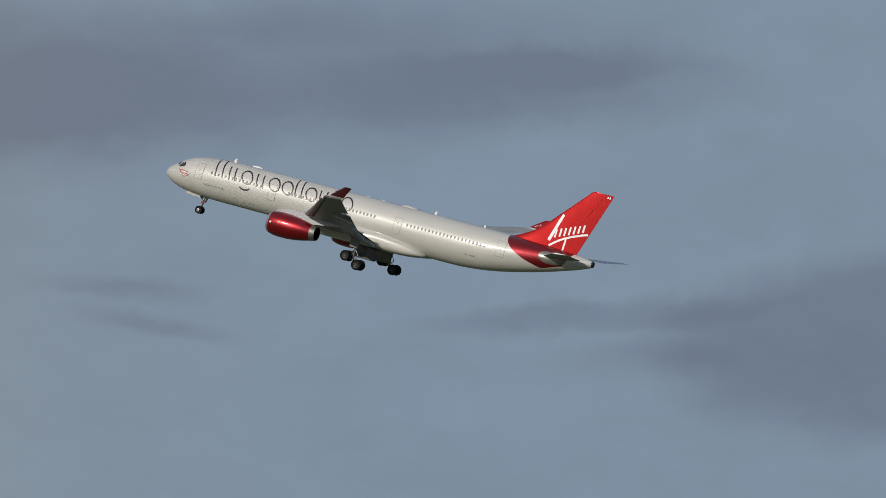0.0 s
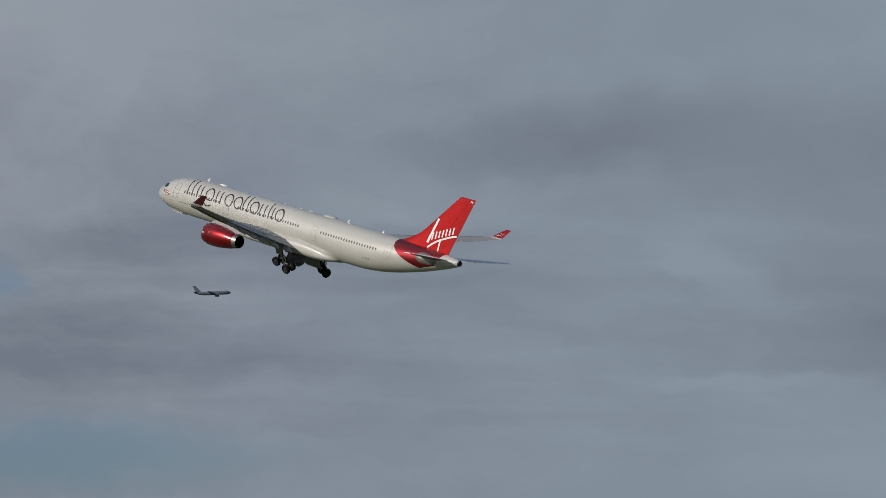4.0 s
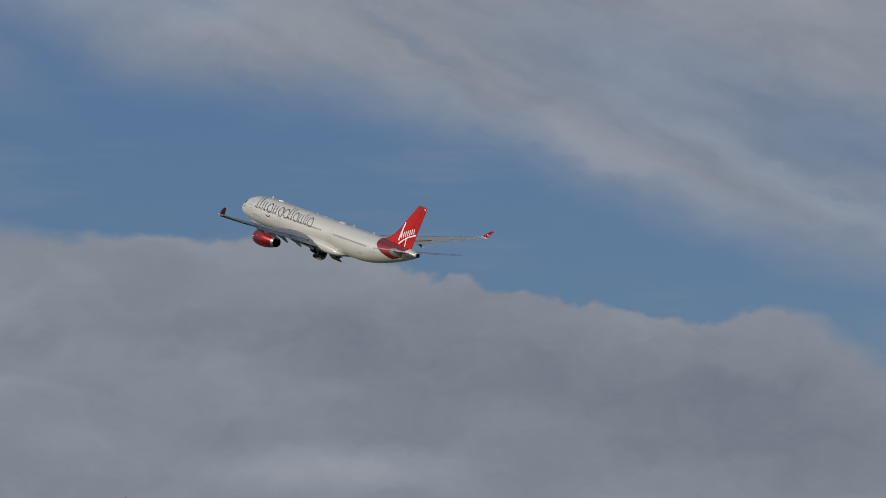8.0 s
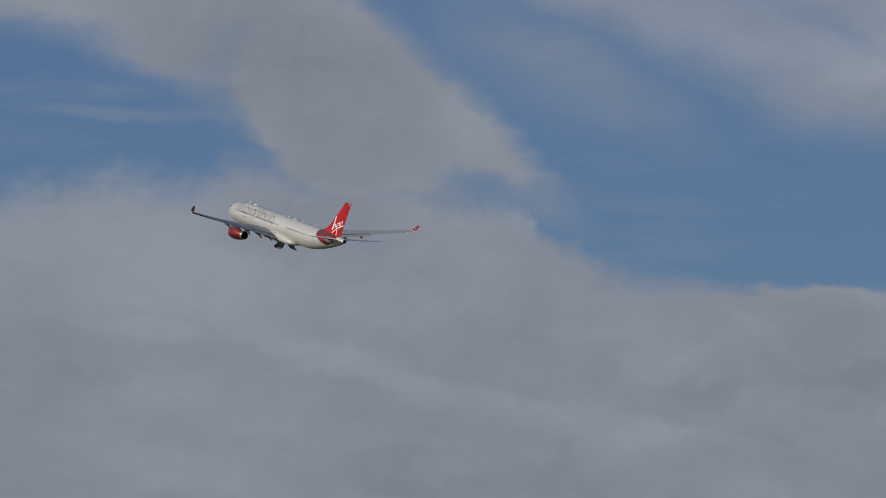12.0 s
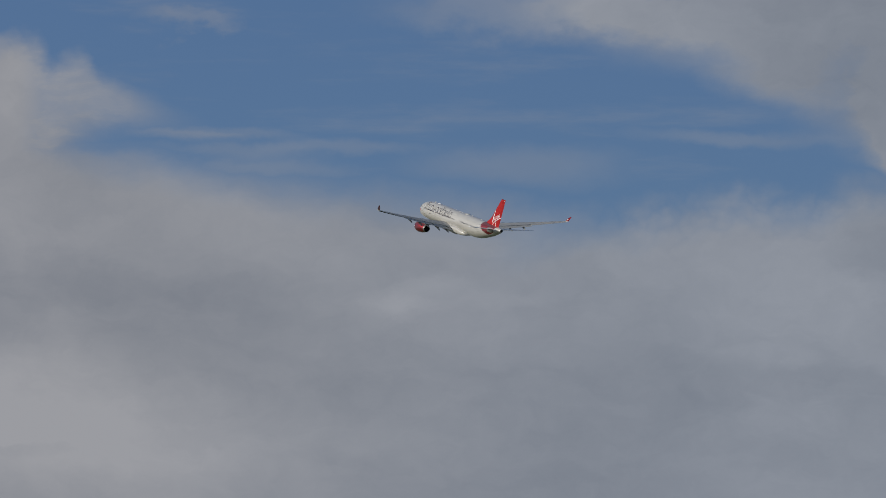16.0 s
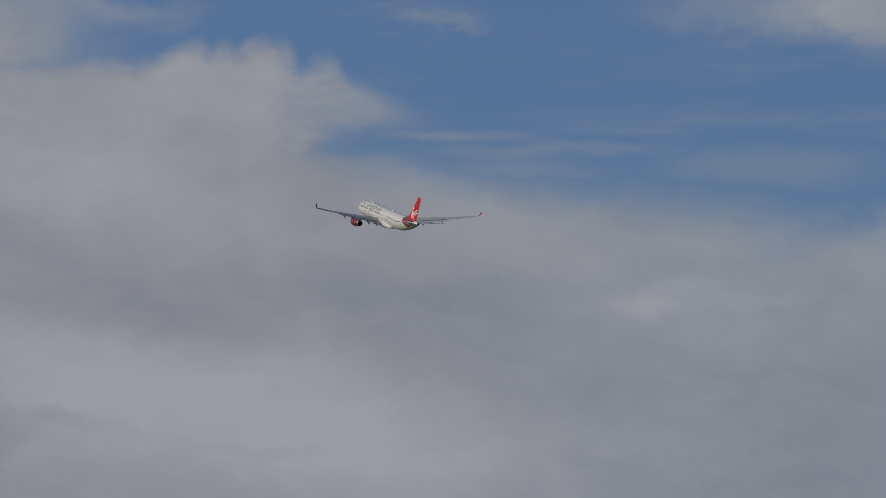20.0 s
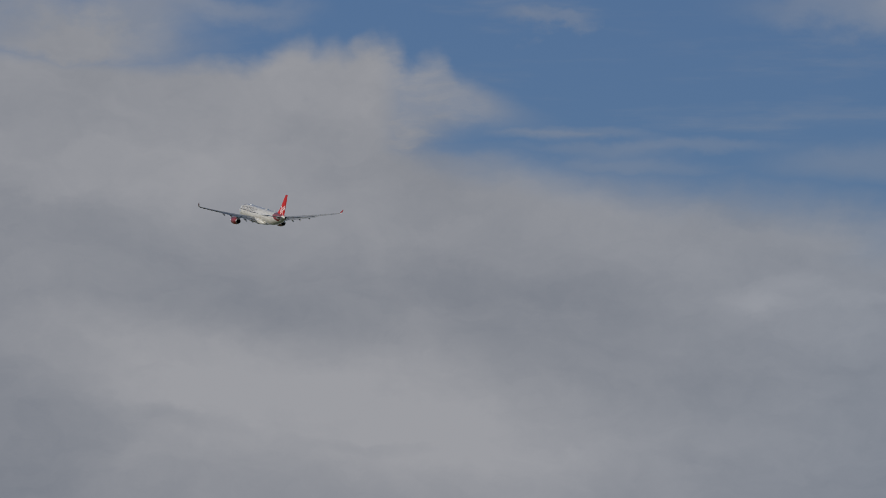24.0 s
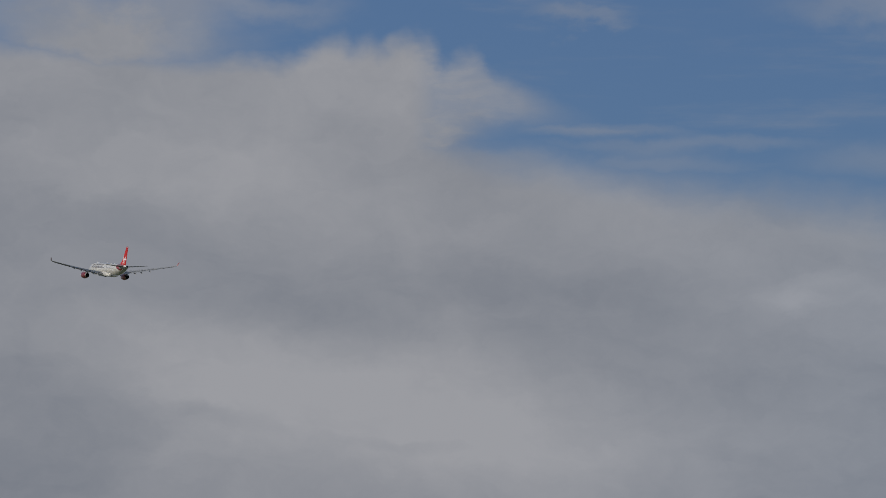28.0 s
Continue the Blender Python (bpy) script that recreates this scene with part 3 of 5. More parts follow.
def hull_paint():
    """Pearl white with the red tail end, a seam here and there and a soiled belly."""
    m = M_WHITE.copy()
    m.name = "pearl_white_hull_paint"
    nt = m.node_tree
    b = nt.nodes["Principled BSDF"]
    tc = [n for n in nt.nodes if n.type == "TEX_COORD"][0]
    sp = nt.nodes.new("ShaderNodeSeparateXYZ")
    nt.links.new(tc.outputs["Object"], sp.inputs[0])

    def mm(op, a, c=0.0):
        n = nt.nodes.new("ShaderNodeMath")
        n.operation = op
        for i, v in enumerate((a, c)):
            if isinstance(v, (int, float)):
                n.inputs[i].default_value = v
            else:
                nt.links.new(v, n.inputs[i])
        return n.outputs[0]
    qx = mm("POWER", mm("ABSOLUTE", mm("DIVIDE", mm("ADD", sp.outputs[0], 61.6 - NX), 11.0)), 2.0)
    qz = mm("POWER", mm("ABSOLUTE", mm("DIVIDE", mm("SUBTRACT", sp.outputs[2], 3.0), 3.85)), 2.0)
    inside = mm("LESS_THAN", mm("ADD", qx, qz), 1.0)
    ahead = mm("GREATER_THAN", mm("ADD", sp.outputs[0], mm("MULTIPLY", sp.outputs[2], 0.55)), NX - 58.44)
    above = mm("GREATER_THAN", mm("ADD", sp.outputs[2], mm("MULTIPLY", mm("ADD", sp.outputs[0], 56.0 - NX), 0.33)), -0.35)
    red = mm("MULTIPLY", mm("MULTIPLY", inside, ahead), above)
    hsv = [n for n in nt.nodes if n.type == "HUE_SAT"][0]
    mix = nt.nodes.new("ShaderNodeMix")
    mix.data_type = "RGBA"
    nt.links.new(red, mix.inputs[0])
    nt.links.new(hsv.outputs[0], mix.inputs[6])
    mix.inputs[7].default_value = (0.21, 0.004, 0.007, 1)
    nt.links.new(mm("ADD", 0.1, mm("MULTIPLY", red, 0.62)), b.inputs["Metallic"])
    nt.links.new(mix.outputs[2], b.inputs["Base Color"])
    return m


def plate_wing(le, chord, thick, stations, lo=0.0, hi=1.0, axis="y", drop=0.0, shift=(0, 0, 0), trim=0.0):
    """A wing-like body over stations (span, height or side): le and chord are functions of the station."""
    rings = []
    for st, h in stations:
        c = chord(st)
        ring = []
        for f, t in aerofoil(thick(st), lo, hi):
            x, z = -f * c, t * c + (f * trim if isinstance(trim, float) else (f - 0.4) * trim(st)) * c
            if drop:
                f0 = -lo * c
                dx, dz = x - f0, z
                x, z = f0 + dx * math.cos(drop) - dz * math.sin(drop), dz * math.cos(drop) + dx * math.sin(drop)
            x += NX - le(st)
            ring.append(Vector((x, st, h + z) if axis == "y" else (x, h + z, st)) + Vector(shift))
        rings.append(ring)
    return loft(rings)


def wing_le(y):
    return 22.0 + (abs(y) - 2.7) * 0.602


def wing_te(y):
    y = abs(y)
    return 32.9 + (y - 2.7) * 0.085 if y < 9.6 else 33.49 + (y - 9.6) * 0.351


def wing_chord(y):
    return wing_te(y) - wing_le(y)


def wing_z(y):
    d = abs(y) - 2.7
    return -1.9 + 0.145 * d + 0.0012 * d * d


def wing_thick(y):
    return 0.135 - 0.0015 * abs(y)


def wing_twist(y):
    """Rise of the section from nose to tail: nose up at the root, level at the tip."""
    return -0.045 + 0.0022 * (abs(y) - 2.7)


def build_wing(plane, side):
    def st(a, b, n):
        return [(side * (a + (b - a) * k / n), wing_z(a + (b - a) * k / n)) for k in range(n + 1)]
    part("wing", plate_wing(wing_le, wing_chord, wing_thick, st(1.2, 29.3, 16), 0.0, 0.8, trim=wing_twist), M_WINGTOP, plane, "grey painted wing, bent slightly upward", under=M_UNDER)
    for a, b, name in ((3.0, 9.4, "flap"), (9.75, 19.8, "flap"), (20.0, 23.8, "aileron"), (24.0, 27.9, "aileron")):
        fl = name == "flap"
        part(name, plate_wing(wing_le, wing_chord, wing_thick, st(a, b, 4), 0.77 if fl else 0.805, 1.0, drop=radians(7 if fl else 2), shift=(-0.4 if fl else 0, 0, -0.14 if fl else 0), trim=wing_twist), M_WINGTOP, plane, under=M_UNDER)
    for a, b in ((10.2, 12.5), (12.6, 14.9), (15.0, 17.3), (17.4, 19.6)):
        part("spoiler", plate_wing(wing_le, wing_chord, lambda y: wing_thick(y) + 0.004, st(a, b, 2), 0.66, 0.812, trim=wing_twist), M_SLAT, plane)
    part("wing_tip", plate_wing(wing_le, wing_chord, wing_thick, st(28.0, 29.3, 2), 0.805, 1.0, trim=wing_twist), M_WINGTOP, plane)
    for a, b in ((3.6, 8.4), (10.4, 16.4), (16.5, 22.6), (22.7, 28.6)):
        part("slat", plate_wing(wing_le, wing_chord, wing_thick, st(a, b, 3), 0.0, 0.11, shift=(0.3, 0, -0.22), trim=wing_twist), M_SLAT, plane, "worn metal leading edge slat, drooped")
    # black bands laid on the wing paint the shadow line behind the slats
    for a, b in ((3.6, 8.4), (10.4, 28.6)):
        part("slat_gap_shade", plate_wing(wing_le, wing_chord, lambda y: wing_thick(y) + 0.006, st(a, b, 6), 0.1, 0.15, trim=wing_twist), M_BLACK, plane, "black strip painted as the shade behind the slats")
    rings = []
    for k, (y, z, le, c) in enumerate(((29.25, wing_z(29.3), 38.0, 2.42), (29.5, wing_z(29.3) + 0.1, 38.25, 2.3), (29.58, wing_z(29.3) + 0.28, 38.9, 1.95), (29.8, wing_z(29.3) + 0.95, 39.8, 1.5), (30.03, wing_z(29.3) + 1.62, 40.8, 1.0), (30.06, wing_z(29.3) + 1.7, 41.0, 0.8))):
        lean = 0.0 if k == 0 else 1.0
        rings.append([Vector((NX - le - f * c, side * (y + (-t * c if lean else 0)), z + (t * c if not lean else t * c * 0.25))) for f, t in aerofoil(0.09)])
    part("wing_tip_blend", loft(rings[:3]), M_WINGTOP, plane)
    wl = part("winglet", loft(rings[2:]), M_CRIMSON, plane, "red swept winglet with small white marks inside")
    wl.data.materials.append(M_MAROON)
    for p in wl.data.polygons:
        p.material_index = int(p.normal.y * side > 0)

    def inner(f, h):
        c = 2.15 - 0.7 * h
        return Vector((NX - (38.5 + 1.4 * h) - f * c, side * (29.47 + 0.345 * h - 0.055 * c - 0.03), wing_z(29.3) + h))
    for a, b, w in (((0.22, 0.62), (0.32, 1.0), 0.035), ((0.4, 0.7), (0.44, 0.9), 0.03), ((0.52, 0.72), (0.56, 0.92), 0.03), ((0.64, 0.74), (0.68, 0.94), 0.03), ((0.76, 0.76), (0.79, 0.96), 0.03)):
        part("marking", skin_stroke(line(a, b, 2), w, place=inner), M_MARK, wl)
    part("marking", skin_stroke(line((0.2, 0.55), (0.85, 0.7), 3), 0.03, place=inner), M_MARK, wl)
    # fairings wear the underside grey, darkened for the wing's shade
    for y, n in ((5.0, 0.9), (7.9, 0.9), (11.5, 0.84), (14.2, 0.78), (17.8, 0.68)):
        prof = [(-0.2, 0.03), (0.3, 0.22), (1.2, 0.34), (2.6, 0.36), (4.0, 0.3), (5.0, 0.17), (5.25, 0.04)]
        x0 = NX - wing_te(y) + 3.7 * n
        rings = []
        for s, r in prof:
            rings.append([Vector((x0 - s * n, side * y + r * 0.75 * n * math.cos(math.tau * k / 12), wing_z(y) - 0.1 - 0.36 * n - (0.1 * s + 0.2 * max(0.0, s - 2.6)) * n + r * 1.25 * n * math.sin(math.tau * k / 12))) for k in range(12)])
        part("flap_track_fairing", loft(rings), M_UNDER, plane)


turned = lathe


def build_engine(plane, side):
    y, z = side * 9.39, -3.08

    def lathe(profile, **how):
        # shorter ahead of the nozzle than the drawn stations
        return turned([(NX - 28.2 + (q - NX + 28.08) * (0.905 if q > NX - 28.08 else 1.0), r) for q, r in profile], **how)
    eng = part("engine_nacelle", lathe([(NX - 20.85, 1.445), (NX - 21.1, 1.5), (NX - 21.6, 1.58), (NX - 22.6, 1.63), (NX - 23.8, 1.6), (NX - 25.2, 1.46), (NX - 26.4, 1.25), (NX - 27.3, 1.06)],
               n=40, at=(0, y, z), caps=False), M_DEEPRED, plane, "metallic red engine nacelle")
    part("intake_lip", lathe([(NX - 21.3, 1.2), (NX - 20.7, 1.18), (NX - 20.5, 1.25), (NX - 20.5, 1.31), (NX - 20.63, 1.38), (NX - 20.86, 1.45)], n=40, at=(0, y, z), caps=False), M_STEEL, eng, "polished metal intake ring")
    part("fan", lathe([(NX - 21.2, 0.02), (NX - 21.5, 0.22), (NX - 21.9, 0.4), (NX - 21.95, 1.2), (NX - 21.2, 1.205)], n=40, at=(0, y, z), caps=False), M_BLACK, eng)
    part("exhaust_nozzle", lathe([(NX - 27.26, 1.065), (NX - 27.7, 0.99), (NX - 28.08, 0.91), (NX - 28.06, 0.87), (NX - 27.4, 0.93)], n=40, at=(0, y, z), caps=False), M_NOZZLE, eng, "bare metal exhaust ring")
    part("exhaust_duct", lathe([(NX - 27.95, 0.875), (NX - 26.6, 0.9), (NX - 26.55, 0.03)], n=32, at=(0, y, z), caps=False), M_BLACK, eng, "sooty black exhaust opening")
    part("exhaust_cone", lathe([(NX - 26.6, 0.5), (NX - 27.3, 0.3), (NX - 27.75, 0.03)], n=20, at=(0, y, z), caps=False), M_BLACK, eng)
    part("marking", skin_stroke(line((22.0, 0.06), (22.25, 0.06), 3), 0.13, place=lambda s, q: Vector((NX - s, y + side * 1.625 * math.cos(q), z + 1.625 * math.sin(q)))), M_MARK, eng)
    part("access_panel", skin_stroke(line((23.3, 0.14), (23.3, 0.3), 3), 0.2, place=lambda s, q: Vector((NX - s, y + side * 1.63 * math.cos(q), z + 1.63 * math.sin(q)))), M_DULL, eng)
    for s, r in ((22.15, 1.622), (26.25, 1.288)):
        part("cowl_seam", lathe([(NX - s + 0.02, r), (NX - s + 0.015, r + 0.006), (NX - s - 0.015, r + 0.004), (NX - s - 0.02, r - 0.002)], n=40, at=(0, y, z), caps=False), M_COWLSEAM, eng)
    for q in (-0.75, 0.42):
        part("cowl_latch", skin_stroke(line((23.9, q), (24.15, q), 2), 0.05, place=lambda s, a: Vector((NX - s, y + side * 1.6 * math.cos(a), z + 1.6 * math.sin(a)))), M_COWLSEAM, eng)
    strake = [(23.0, 1.6), (23.5, 1.95), (24.4, 1.98), (24.6, 1.52)]
    for q in (0.9,):
        part("nacelle_strake", slab([(NX - s, y - side * r * math.cos(q), z + r * math.sin(q)) for s, r in strake], (0, math.sin(q), side * math.cos(q)), 0.03), M_DEEPRED, eng)
    # pylon
    rings = []
    for s, zt, zb, w in ((21.9, -1.36, -1.6, 0.08), (22.6, -1.1, -1.6, 0.2), (23.6, -0.92, -1.7, 0.27), (25.5, -0.84, -1.85, 0.3), (27.5, -0.95, -2.05, 0.28), (29.5, -1.2, -1.75, 0.22), (31.0, -1.3, -1.5, 0.08)):
        rings.append([Vector((NX - s, y + side * a * w, zz)) for a, zz in ((1, zb), (1, zt), (-1, zt), (-1, zb))])
    part("pylon", loft(rings), M_SLAT, plane, "pale grey engine pylon")


def build_fin(plane):
    def le(z):
        k = max(0.0, (5.0 - z) / 2.4)
        return 55.2 + (z - 5.7) * 0.98 - 1.85 * k ** 2

    def te(z):
        return 59.87 + (z - 2.37) * 0.382

    def thick(z):
        return 0.105 - 0.004 * (z - 2.0)
    zs = [2.05, 2.45, 2.8, 3.2, 3.7, 4.3, 5.2, 6.5, 8.0, 9.5, 10.4, 10.66]
    st = [(z, 0.0) for z in zs]
    part("fin", plate_wing(le, lambda z: te(z) - le(z), thick, st, 0.0, 0.665, axis="z"), M_RED, plane, "bright red tail fin")
    part("rudder", plate_wing(le, lambda z: te(z) - le(z), thick, [(2.4, 0.0)] + st[2:], 0.672, 1.0, axis="z"), M_RED, plane, "bright red rudder")
    cap = [(10.62, 0.0), (10.74, 0.0)]
    part("fin_tip", plate_wing(lambda z: 60.05 + (z - 10.62) * 3, lambda z: 3.0 - (z - 10.62) * 3, lambda z: 0.06, cap, axis="z"), M_DEEPRED, plane)

    def on_fin(s, z, side):
        c = te(z) - le(z)
        f = min(max((s - le(z)) / c, 0.02), 0.98)
        t = thick(z)
        h = t / 0.2 * (0.2969 * math.sqrt(f) - 0.126 * f - 0.3516 * f * f + 0.2843 * f**3 - 0.1016 * f**4) * 1.1 * c
        return Vector((NX - s, side * (h + 0.02), z))
    # white brush strokes: plain slanted bars over a rising underline
    for side in (1, -1):
        pl = (lambda q: lambda s, z: on_fin(s, z, q))(side)
        strokes = [(line((55.8, 3.35), (56.97, 6.95), 8), 0.4), ([(56.0, 2.7), (56.6, 3.2), (57.22, 3.66), (57.9, 4.05), (58.62, 4.4), (59.3, 4.68), (60.0, 4.95), (60.8, 5.2)], 0.25), (line((58.05, 4.0), (57.9, 2.35), 6), 0.24)]
        for k in range(7):
            q = 56.5 + 0.59 * k
            strokes.append((line((q, 3.85 + 0.41 * (q - 56.5)), (q + 0.08, 4.95 + 0.38 * (q - 56.5)), 3), 0.24))
        for pts, w in strokes:
            part("marking", skin_stroke(pts, w, place=pl), M_MARK, plane)
        for k in range(2):
            part("marking", skin_stroke(line((62.25 + 0.3 * k, 10.25), (62.3 + 0.3 * k, 10.52), 2), 0.16, place=pl), M_MARK, plane)


def build_tailplane(plane, side):
    def le(y):
        return 55.9 + (abs(y) - 1.3) * 0.605

    def chord(y):
        return 5.4 - (abs(y) - 1.3) * 0.408
    st = [(side * y, 1.35 + (y - 1.3) * 0.112) for y in (0.6, 1.3, 3, 5, 7, 8.8, 9.6, 9.8)]
    # underside shade is put into the colour, far darker than the pale top
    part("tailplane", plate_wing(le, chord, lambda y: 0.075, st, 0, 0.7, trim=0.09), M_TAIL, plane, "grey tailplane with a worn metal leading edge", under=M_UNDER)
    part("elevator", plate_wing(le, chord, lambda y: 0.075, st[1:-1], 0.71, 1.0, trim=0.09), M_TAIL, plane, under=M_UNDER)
    bm = bmesh.new()
    ring = []
    for k in range(28):
        a = math.tau * k / 28
        ring.append((57.35 + 1.8 * math.cos(a) - 0.2 * math.sin(a), 1.2 + 0.74 * math.sin(a) * (1.0 - 0.25 * math.cos(a))))
    rows = [[bm.verts.new(skin(57.35 + (s - 57.35) * k, 1.2 + (z - 1.2) * k, h, side)) for s, z in ring] for k, h in ((1.0, 0.015), (0.82, 0.09), (0.5, 0.1), (0.12, 0.1))]
    for a, b in zip(rows, rows[1:]):
        for i in range(28):
            bm.faces.new((a[i], a[(i + 1) % 28], b[(i + 1) % 28], b[i]))
    bm.faces.new(rows[-1])
    part("tailplane_root_plate", bm, M_PLATE, plane, "worn bare metal root plate")


def build_fairing(plane):
    rings = []
    for s, w, zt, zb in ((17.0, 1.2, -2.3, -2.78), (18.5, 2.3, -1.7, -3.05), (20.5, 2.95, -1.2, -3.3), (23.0, 3.2, -0.9, -3.42), (27.0, 3.28, -0.85, -3.45), (31.0, 3.25, -0.75, -3.45),
                         (33.0, 3.1, -0.65, -3.44), (34.5, 2.98, -0.8, -3.42), (36.0, 2.86, -1.0, -3.38), (37.3, 2.7, -1.3, -3.32), (38.2, 2.5, -1.65, -3.2), (38.9, 2.28, -1.95, -3.08), (39.5, 1.95, -2.25, -2.96), (39.9, 1.4, -2.5, -2.86)):
        ring = []
        for k in range(40):
            a = math.tau * k / 40
            c, d = math.cos(a), math.sin(a)
            e = 0.92 if d > 0 else 0.55
            ring.append(Vector((NX - s, w * math.copysign(abs(c) ** e, c), (zt + zb) / 2 + (zt - zb) / 2 * math.copysign(abs(d) ** e, d))))
        rings.append(ring)
    part("belly_fairing", loft(rings), M_WHITE, plane)


def wheel(gear, x, y, z, r, w):
    part("tyre", lathe([(y - w * 0.32, r * 0.58), (y - w * 0.5, r * 0.74), (y - w * 0.5, r * 0.86), (y - w * 0.36, r * 0.97), (y, r), (y + w * 0.36, r * 0.97), (y + w * 0.5, r * 0.86), (y + w * 0.5, r * 0.74), (y + w * 0.32, r * 0.58)],
         "y", 24, (x, 0, z), caps=False), M_TYRE, gear, "black rubber tyre")
    part("wheel_rim", lathe([(y - w * 0.4, r * 0.14), (y - w * 0.42, r * 0.3), (y - w * 0.25, r * 0.4), (y - w * 0.34, r * 0.6), (y + w * 0.34, r * 0.6), (y + w * 0.25, r * 0.4), (y + w * 0.42, r * 0.3), (y + w * 0.4, r * 0.14)],
         "y", 20, (x, 0, z)), M_RIM, gear, "dark metal wheel rim")


def build_main_gear(plane, side):
    """Leg with its pivot at the origin; it folds inboard about its lengthwise axis."""
    g = part("main_landing_gear", lathe([(0.1, 0.24), (-0.9, 0.24), (-1.0, 0.19), (-2.0, 0.19), (-2.05, 0.14), (-3.3, 0.14)], "z", 18), M_DULL, plane, "grey metal main landing gear leg")
    g.location = (NX - 32.0, side * 5.3, -1.95)
    tilt = radians(24)
    ca, sa = math.cos(tilt), math.sin(tilt)
    z0 = -3.4
    for d in (1.0, -1.0):
        for q in (0.55, -0.55):
            wheel(g, d * ca, q, z0 + d * sa, 0.7, 0.5)
        part("axle", rod((d * ca, -0.6, z0 + d * sa), (d * ca, 0.6, z0 + d * sa), 0.09), M_DULL, g)
    part("bogie_beam", rod((1.1 * ca, 0, z0 + 1.1 * sa), (-1.1 * ca, 0, z0 - 1.1 * sa), 0.15, 12), M_DULL, g)
    part("side_stay", rod((0, 0, -1.7), (0.1, -side * 0.45, -0.1), 0.09), M_DULL, g)
    part("torque_link", rod((-0.1, 0, -2.0), (-0.55, 0, -2.7), 0.06), M_STEEL, g)
    part("torque_link", rod((-0.55, 0, -2.7), (-0.1, 0, -3.3), 0.06), M_STEEL, g)
    part("drag_stay", rod((0, 0, -1.5), (1.3, 0, -0.2), 0.08), M_DULL, g)
    for q in (0.3, -0.3):
        part("hydraulic_line", rod((0.16, q * 0.5, -0.5), (0.16, q * 0.6, -2.4), 0.025, 6), M_STEEL, g)
        part("brake_line", rod((0.16, q * 0.6, -2.4), (ca, q, z0 + sa + 0.2), 0.02, 6), M_BLACK, g)
    part("lock_stay", rod((0.35, 0, -1.15), (0.1, -side * 0.4, -0.5), 0.05, 8), M_STEEL, g)
    part("pitch_trimmer", rod((0.12, 0, -2.5), (0.75 * ca, 0, z0 + 0.75 * sa + 0.12), 0.07, 8), M_STEEL, g)
    part("leg_door", slab([(-0.8, side * 0.42, 0.45), (0.75, side * 0.42, 0.45), (0.7, side * 0.42, -1.75), (-0.55, side * 0.42, -1.75)], (0, side, 0), 0.06), M_LINER, g, "light grey door plate on the leg")
    curve = [(0.0, 0.0), (0.06, -0.45), (0.16, -0.9), (0.34, -1.25), (0.62, -1.48), (0.95, -1.6)]
    rings = []
    for x, k in ((-1.9, 0.86), (-1.6, 1.0), (0.6, 1.0), (1.3, 0.97), (1.75, 0.8), (1.9, 0.62)):
        rings.append([Vector((x, side * (y + 0.035) * k, z * k)) for y, z in curve] + [Vector((x, side * (y - 0.035) * k, z * k - 0.03)) for y, z in reversed(curve)])
    # left door: stained paint with wing shade in its colour; right door: primer
    d = part("gear_bay_door", loft(rings), M_BAYDOOR if side > 0 else M_LINER, plane, "curved grey gear bay door hanging open")
    for x in (-1.0, 0.9):
        part("door_hinge", box(x - 0.12, x + 0.12, -0.12, 0.12, -0.25, 0.3, 0.03), M_DULL, d)
    for k, (x, f) in enumerate(((-1.3, 2), (-0.5, 3), (0.2, 2), (0.8, 3), (-0.9, 1), (0.4, 1))):
        y, z = curve[f]
        part("drain_hole", rod((x, side * (y + 0.03), z), (x, side * (y + 0.07), z - 0.01), 0.07 + 0.02 * (k % 2), 10), M_BLACK, d)
    for x in (-0.9, 0.35):
        rib = [Vector((x, side * (y + 0.05), z)) for y, z in curve]
        part("door_rib", loft([[p + Vector((-0.03, 0, 0)) for p in rib] + [p + Vector((-0.03, -side * 0.03, 0)) for p in reversed(rib)], [p + Vector((0.03, 0, 0)) for p in rib] + [p + Vector((0.03, -side * 0.03, 0)) for p in reversed(rib)]]), M_DULL, d)
    # no hollow here: a solid black block imitates the dark of the bay
    part("gear_bay_shade", box(NX - 33.7, NX - 30.2, 1.35 if side > 0 else -2.3, 2.3 if side > 0 else -1.35, -3.46, -3.2, 0.05), M_BLACK, plane, "black block painted as the shade inside the open gear bay")
    d.location = (NX - 31.9, side * 1.35, -3.36)
    return g, d


